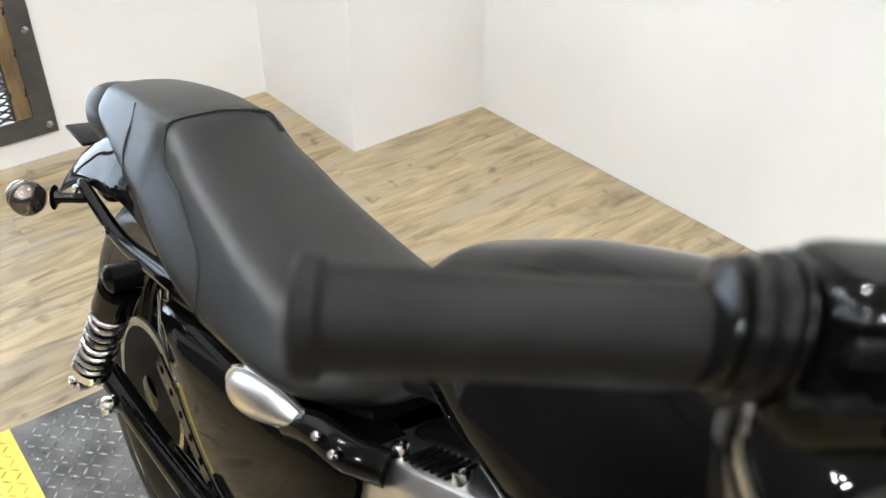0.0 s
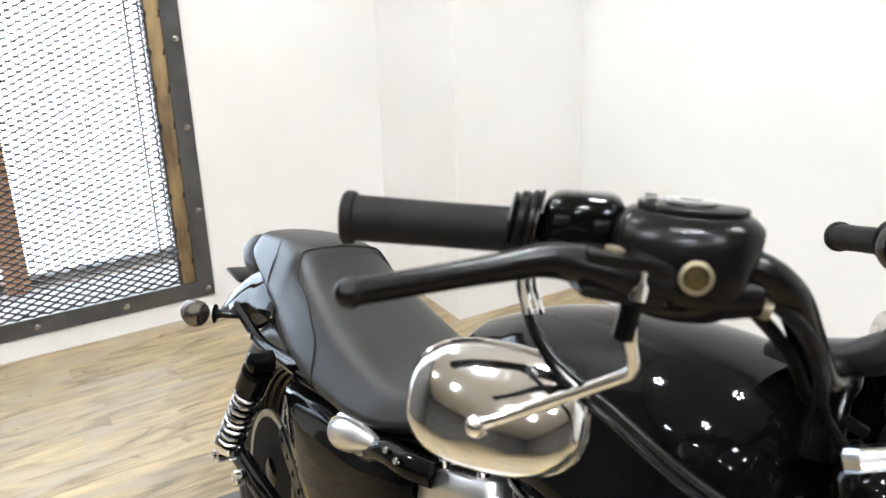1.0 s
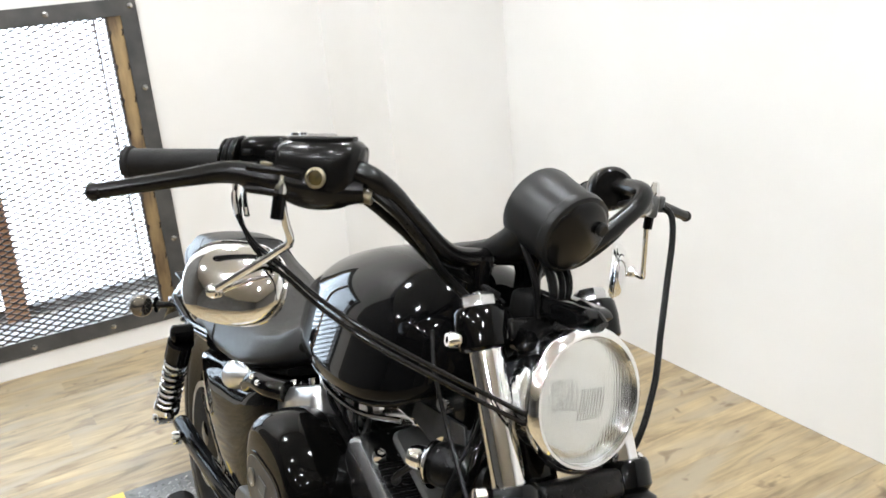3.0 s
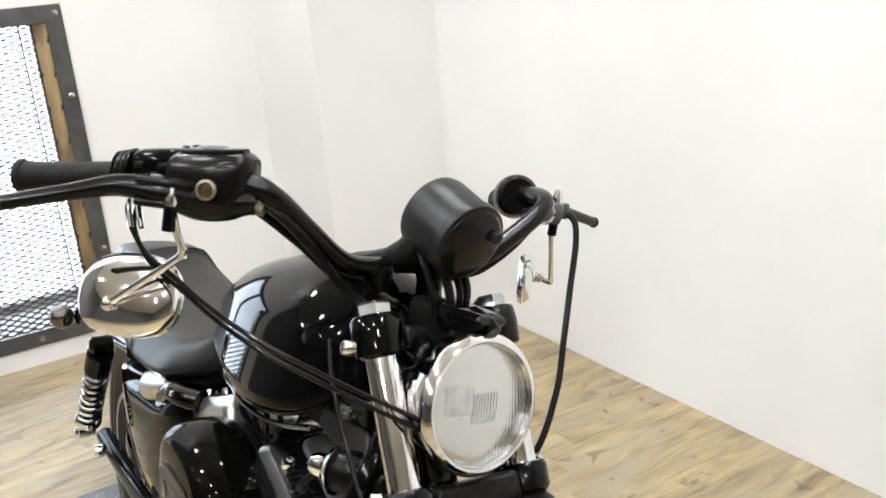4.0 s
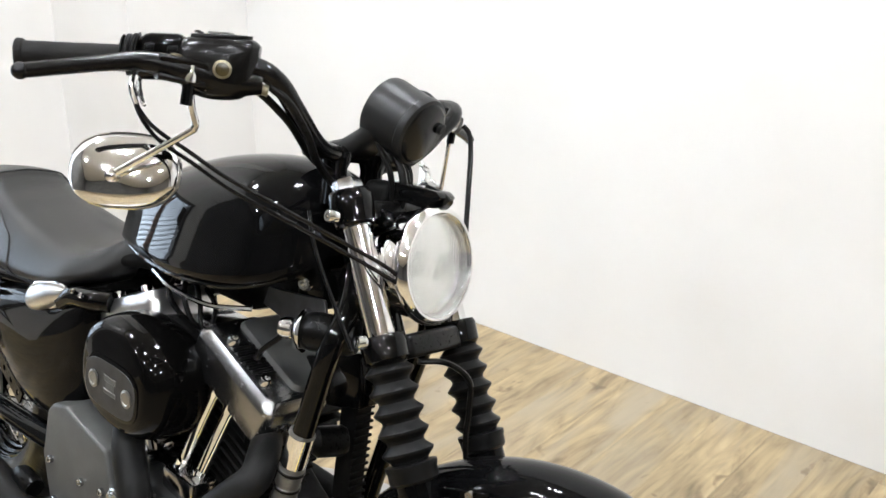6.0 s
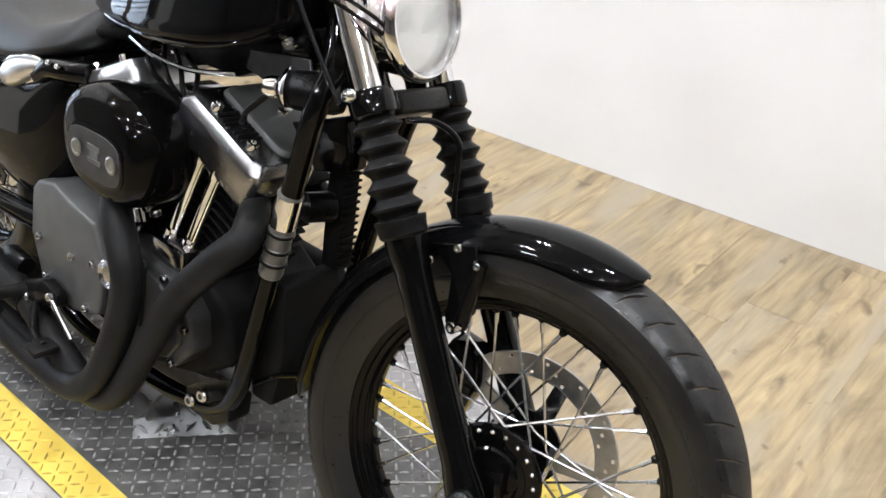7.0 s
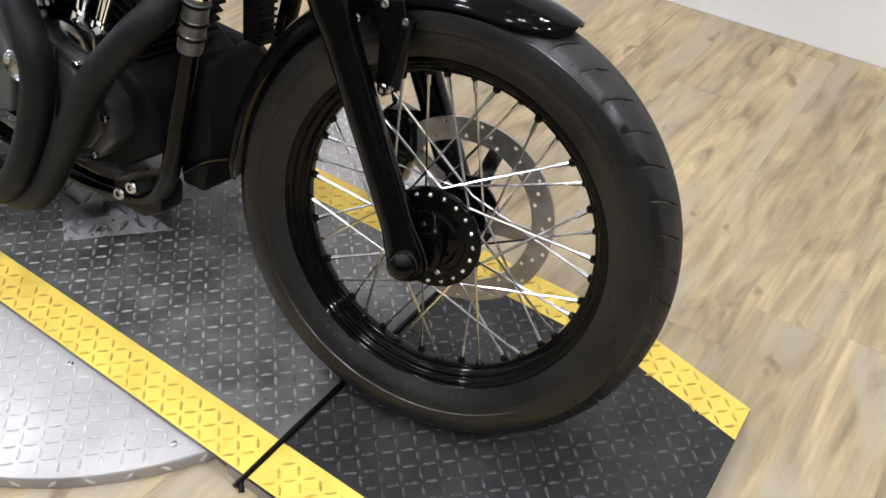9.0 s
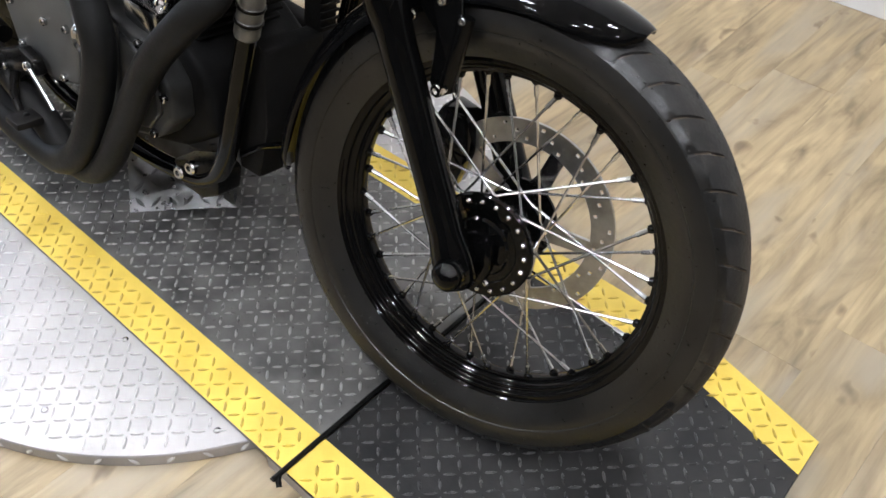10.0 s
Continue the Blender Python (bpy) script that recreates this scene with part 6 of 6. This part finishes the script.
    P("frame_backbone", prism([(-0.98, 0.70), (-0.90, 0.735), (-0.60, 0.735), (-0.53, 0.765), (-0.42, 0.79), (-0.40, 0.86), (-0.60, 0.80), (-0.98, 0.79)], -0.028, 0.028, "y", 0.008), M_SATIN, "black frame backbone under the tank")
    # coil bracket and horn-like coil in front of the front head
    P("coil_bracket", prism([(-0.53, 0.80), (-0.40, 0.815), (-0.385, 0.765), (-0.47, 0.755), (-0.54, 0.77)], -0.055, -0.050, "y", 0.001, 1), M_GREYPLATE, "dark grey perforated bracket")
    h = P("horn", lathe([(0.0, 0.0), (0.014, 0.002), (0.018, 0.012), (0.026, 0.020), (0.028, 0.03), (0.028, 0.085), (0.024, 0.095), (0.0, 0.097)], (-0.402, -0.108, 0.780), (0.85, 0.5, 0.05), 28), M_SATIN, "round black horn with bright centre")
    part("horn_nut", lathe([(0.013, -0.018), (0.016, -0.010), (0.016, 0.0), (0.012, 0.004)], (-0.402, -0.108, 0.780), (0.85, 0.5, 0.05), 16), M_CHROME, h)
    part("horn_nut", lathe([(0.022, 0.008), (0.030, 0.014), (0.032, 0.019)], (-0.402, -0.108, 0.780), (0.85, 0.5, 0.05), 24), M_CHROME, h)
    P("spark_lead", tube([(-0.42, -0.11, 0.765), (-0.45, -0.12, 0.735), (-0.47, -0.11, 0.715), (-0.50, -0.09, 0.70)], 0.0045, 8), M_SATIN)


engine()


def air_cleaner():
    c = Vector((-0.710, -0.10, 0.612))
    tilt = radians(-4)
    rings = []
    for y, f in ((0.0, 0.90), (-0.01, 0.97), (-0.03, 1.0), (-0.055, 1.0), (-0.075, 0.975), (-0.09, 0.93), (-0.100, 0.865), (-0.1055, 0.79), (-0.107, 0.72)):
        ring = []
        for k in range(44):
            a = 2 * math.pi * k / 44
            ca, sa = math.cos(a), math.sin(a)
            x = 0.122 * f * math.copysign(abs(ca) ** 0.80, ca)
            z = 0.094 * f * math.copysign(abs(sa) ** 0.80, sa)
            ring.append((c.x + x * math.cos(tilt) - z * math.sin(tilt), c.y + y, c.z + x * math.sin(tilt) + z * math.cos(tilt)))
        rings.append(ring)
    ac = P("air_cleaner", loft(rings), M_PANEL, "oval gloss black air cleaner with a grey insert", sharp=60)
    def oval(a, b, y, cz=0.599, cx=-0.711, n=36, p=0.62):
        return [(cx + a * math.copysign(abs(math.cos(t)) ** p, math.cos(t)), y, cz + b * math.copysign(abs(math.sin(t)) ** p, math.sin(t))) for t in (2 * math.pi * k / n for k in range(n))]
    part("insert_rim", loft([oval(0.082, 0.046, -0.205), oval(0.082, 0.046, -0.2085), oval(0.077, 0.041, -0.2095)]), M_GLOSS, ac)
    part("insert", loft([oval(0.077, 0.041, -0.2085), oval(0.076, 0.040, -0.2103)]), M_GREYPLATE, ac, "dark grey insert plate")
    for x in (-0.759, -0.657):
        part("insert_screw", lathe([(0.014, 0.0), (0.015, 0.002), (0.011, 0.0035), (0.009, 0.002), (0.0, 0.002)], (x, -0.2103, 0.600), (0, -1, 0), 20), M_STEEL, ac)
    part("insert_emblem", join(box((-0.727, -0.2118, 0.608), (-0.689, -0.2102, 0.618), 0.001, 1), box((-0.727, -0.2118, 0.587), (-0.689, -0.2102, 0.595), 0.001, 1), prism([(-0.720, 0.595), (-0.696, 0.595), (-0.696, 0.608), (-0.720, 0.608)], -0.2113, -0.2102, "y")), M_GREYCAST, ac, "small plain emblem bars")
    P("air_cleaner_backplate", prism([(-0.80, 0.59), (-0.70, 0.55), (-0.61, 0.58), (-0.60, 0.68), (-0.70, 0.71), (-0.79, 0.68)], -0.105, -0.09, "y", 0.004), M_SATIN)
    for x in (-0.648, -0.622):
        bolt((x, -0.150, 0.525), (0.1, -0.9, -0.2), 0.008, 0.012)


air_cleaner()


def exhausts():
    front = [(-0.475, -0.075, 0.575), (-0.432, -0.115, 0.575), (-0.407, -0.150, 0.556), (-0.440, -0.172, 0.514), (-0.522, -0.182, 0.420), (-0.600, -0.186, 0.295), (-0.660, -0.188, 0.195), (-0.72, -0.188, 0.135), (-0.80, -0.186, 0.112), (-0.95, -0.184, 0.115), (-1.15, -0.18, 0.13)]
    rear = [(-0.79, -0.09, 0.545), (-0.755, -0.135, 0.535), (-0.70, -0.178, 0.503), (-0.652, -0.195, 0.458), (-0.633, -0.200, 0.390), (-0.668, -0.205, 0.278), (-0.725, -0.208, 0.180), (-0.80, -0.208, 0.125), (-0.92, -0.204, 0.108), (-1.05, -0.20, 0.110), (-1.15, -0.198, 0.118)]
    e = P("exhaust", tube(rear, 0.0265, 24), M_PIPE, "matte black header pipe of the rear cylinder")
    P("exhaust", tube(front, 0.0245, 24), M_PIPE, "matte black header pipe of the front cylinder")
    P("muffler", tube([(-1.10, -0.198, 0.118), (-1.16, -0.198, 0.122), (-1.26, -0.20, 0.132), (-1.36, -0.20, 0.14)], [0.030, 0.038, 0.039, 0.037], 28), M_PIPE, "matte black muffler")
    P("muffler", tube([(-1.0, -0.186, 0.205), (-1.16, -0.188, 0.225), (-1.26, -0.19, 0.235), (-1.34, -0.19, 0.243)], [0.028, 0.036, 0.037, 0.035], 28), M_PIPE, "matte black muffler")
    P("crossover_pipe", tube([(-0.80, -0.19, 0.125), (-0.90, -0.188, 0.165), (-1.0, -0.186, 0.205)], 0.026, 20), M_PIPE)
    P("exhaust_flange", lathe([(0.034, -0.006), (0.034, 0.006)], (-0.468, -0.082, 0.576), (0.8, -0.6, 0.0), 24), M_CHROME)


exhausts()


def frame_tubes():
    for s in (-1, 1):
        y = s * 0.1
        pts = [(-0.375, s * 0.03, 0.865), (-0.335, s * 0.07, 0.822), (-0.330, y, 0.77), (-0.352, y, 0.69), (-0.375, y, 0.60), (-0.405, y, 0.48), (-0.445, y, 0.315), (-0.468, y, 0.245), (-0.50, y, 0.20), (-0.56, y, 0.172), (-0.70, s * 0.11, 0.16), (-0.95, s * 0.115, 0.165), (-1.02, s * 0.11, 0.22), (-1.05, s * 0.105, 0.40), (-1.12, s * 0.10, 0.60)]
        P("frame_tube", tube(pts, 0.0165, 16), M_GLOSS, "gloss black frame downtube")
    a, b = Vector((-0.368, -0.1, 0.635)), Vector((-0.403, -0.1, 0.488))
    d = (b - a).normalized()
    P("cable_sleeve", lathe([(0.0175, 0.0), (0.0195, 0.004), (0.0195, 0.065), (0.0205, 0.067), (0.0205, 0.072), (0.0190, 0.074), (0.0190, 0.094), (0.0205, 0.096), (0.0205, 0.101), (0.0190, 0.103), (0.0190, 0.118), (0.0205, 0.12), (0.0205, 0.125), (0.0190, 0.127), (0.0190, 0.145), (0.0175, 0.149)], a, d, 24), M_SLEEVE, "worn grey ringed sleeve on the downtube", sharp=20)
    for h in (0.0695, 0.0985, 0.1225):
        P("sleeve_ring", lathe([(0.0206, h - 0.0028), (0.0212, h - 0.002), (0.0212, h + 0.002), (0.0206, h + 0.0028)], a, d, 24), M_SATIN, "black sleeve ring")
    P("cable_sleeve", lathe([(0.0197, 0.006), (0.0199, 0.008), (0.0199, 0.056), (0.0197, 0.058)], a, d, 24), M_CHROME, "bright sleeve")
    # engine mount foot with two bolts
    P("engine_mount", prism([(-0.60, 0.19), (-0.50, 0.235), (-0.47, 0.225), (-0.475, 0.18), (-0.52, 0.150), (-0.585, 0.150)], -0.110, -0.062, "y", 0.006), M_SATIN)
    for x, z in ((-0.574, 0.177), (-0.540, 0.204)):
        bolt((x, -0.109, z), (0.1, -1, 0.1), 0.012, 0.012, mat=M_ALU)
    # voltage regulator with cooling fins behind the front wheel
    r = P("regulator", box((-0.412, 0.012, 0.475), (-0.374, 0.044, 0.672), 0.003), M_MATTE, "finned black voltage regulator")
    for k in range(16):
        z = 0.480 + 0.012 * k
        part("fin", box((-0.375, 0.011, z), (-0.371, 0.046, z + 0.004)), M_MATTE, r, sharp=0)
    P("front_cross_plate", prism([(-0.46, 0.232), (-0.41, 0.235), (-0.390, 0.33), (-0.395, 0.46), (-0.42, 0.47), (-0.47, 0.30)], -0.075, 0.04, "y", 0.006), M_MATTE, "black lower front cover")
    P("neck_gusset", prism([(-0.47, 0.70), (-0.352, 0.742), (-0.338, 0.66), (-0.36, 0.652), (-0.41, 0.64)], -0.02, 0.02, "y", 0.003), M_GLOSS, "black gusset plate below the steering head")
    # unlit black cylinder for an unidentified round fitting
    P("round_dark_fitting", lathe([(0.0, 0.0), (0.02, 0.004), (0.024, 0.012), (0.024, 0.05), (0.016, 0.06)], (-0.385, 0.01, 0.585), (-0.4, -0.9, 0), 24), M_SATIN)
    # brake line to the rear and bracket rod at the front
    P("brake_line", tube([(-0.355, -0.06, 0.32), (-0.40, -0.075, 0.30), (-0.45, -0.078, 0.26)], 0.005, 8), M_GLOSS)


frame_tubes()


def foot_controls():
    br = P("footrest_bracket", prism([(-1.02, 0.245), (-0.93, 0.285), (-0.885, 0.275), (-0.875, 0.25), (-0.92, 0.235), (-0.965, 0.195), (-1.02, 0.205)], -0.195, -0.17, "y", 0.006), M_SATIN, "black footrest bracket")
    bolt((-0.895, -0.196, 0.265), (0, -1, 0), 0.009, 0.008, mat=M_ALU)
    bolt((-0.985, -0.196, 0.228), (0, -1, 0), 0.009, 0.008, mat=M_ALU)
    P("footpeg", join(tube([(-1.0, -0.19, 0.235), (-1.01, -0.245, 0.238)], 0.014, 16, straight=True), tube([(-1.01, -0.24, 0.238), (-1.03, -0.325, 0.242)], 0.019, 20, straight=True)), M_GRIP, "black rubber footpeg")
    P("brake_pedal", tube([(-0.945, -0.20, 0.235), (-0.93, -0.215, 0.20), (-0.905, -0.22, 0.175), (-0.87, -0.225, 0.185)], [0.009, 0.008, 0.007, 0.006], 10), M_SATIN, "black brake pedal")
    P("pedal_pad", box((-0.895, -0.255, 0.172), (-0.85, -0.205, 0.186), 0.004), M_GRIP, "ribbed pedal pad")
    P("brake_rod", tube([(-0.885, -0.20, 0.262), (-0.83, -0.195, 0.205)], 0.0045, 8, straight=True), M_ZINC, "thin bright rod")
    P("rear_master_cylinder", lathe([(0.018, 0.0), (0.02, 0.01), (0.02, 0.06), (0.012, 0.075)], (-1.06, -0.16, 0.25), (-1, 0, 0.1), 20), M_SATIN)


foot_controls()

# ---------------------------------------------------------------- floor planks
PW, PL = 0.152, 1.22


def planks():
    b = 0.0005
    V = [(0, 0, -0.004), (PW, 0, -0.004), (PW, PL, -0.004), (0, PL, -0.004),
         (0, 0, -b), (PW, 0, -b), (PW, PL, -b), (0, PL, -b),
         (b, b, 0), (PW - b, b, 0), (PW - b, PL - b, 0), (b, PL - b, 0)]
    F = [(0, 1, 4), (1, 5, 4), (1, 2, 6, 5), (2, 3, 7, 6), (3, 0, 4, 7), (4, 5, 9, 8), (5, 6, 10, 9), (6, 7, 11, 10), (7, 4, 8, 11), (8, 9, 10, 11)]
    me = mesh_of("plank", (V, F), M_FLOOR, 0)
    rnd = random.Random(4)
    rest = []
    x = X_WIN + 0.001
    while x < X_FRONT - 0.01:
        y = Y_FRONT + 0.001
        first = 0.15 + 0.85 * rnd.random()
        while y < Y_BACK - 0.01:
            cut = min(PL * first, Y_BACK - 0.001 - y)
            first = 1.0
            m = Matrix.Translation((x, y, FLOOR_Z)) @ Matrix.Diagonal((1, cut / PL, 1, 1))
            if x < 1.7 and y > -2.9:
                ob = new("plank", me)
                ob.parent = floor
                ob.matrix_basis = m
            else:
                rest.append(moved((V, F), m))
            y += cut
        x += PW
    tagged(part("planks_beyond", join(*rest), M_FLOOR, floor, sharp=0), kind="stuff")


planks()
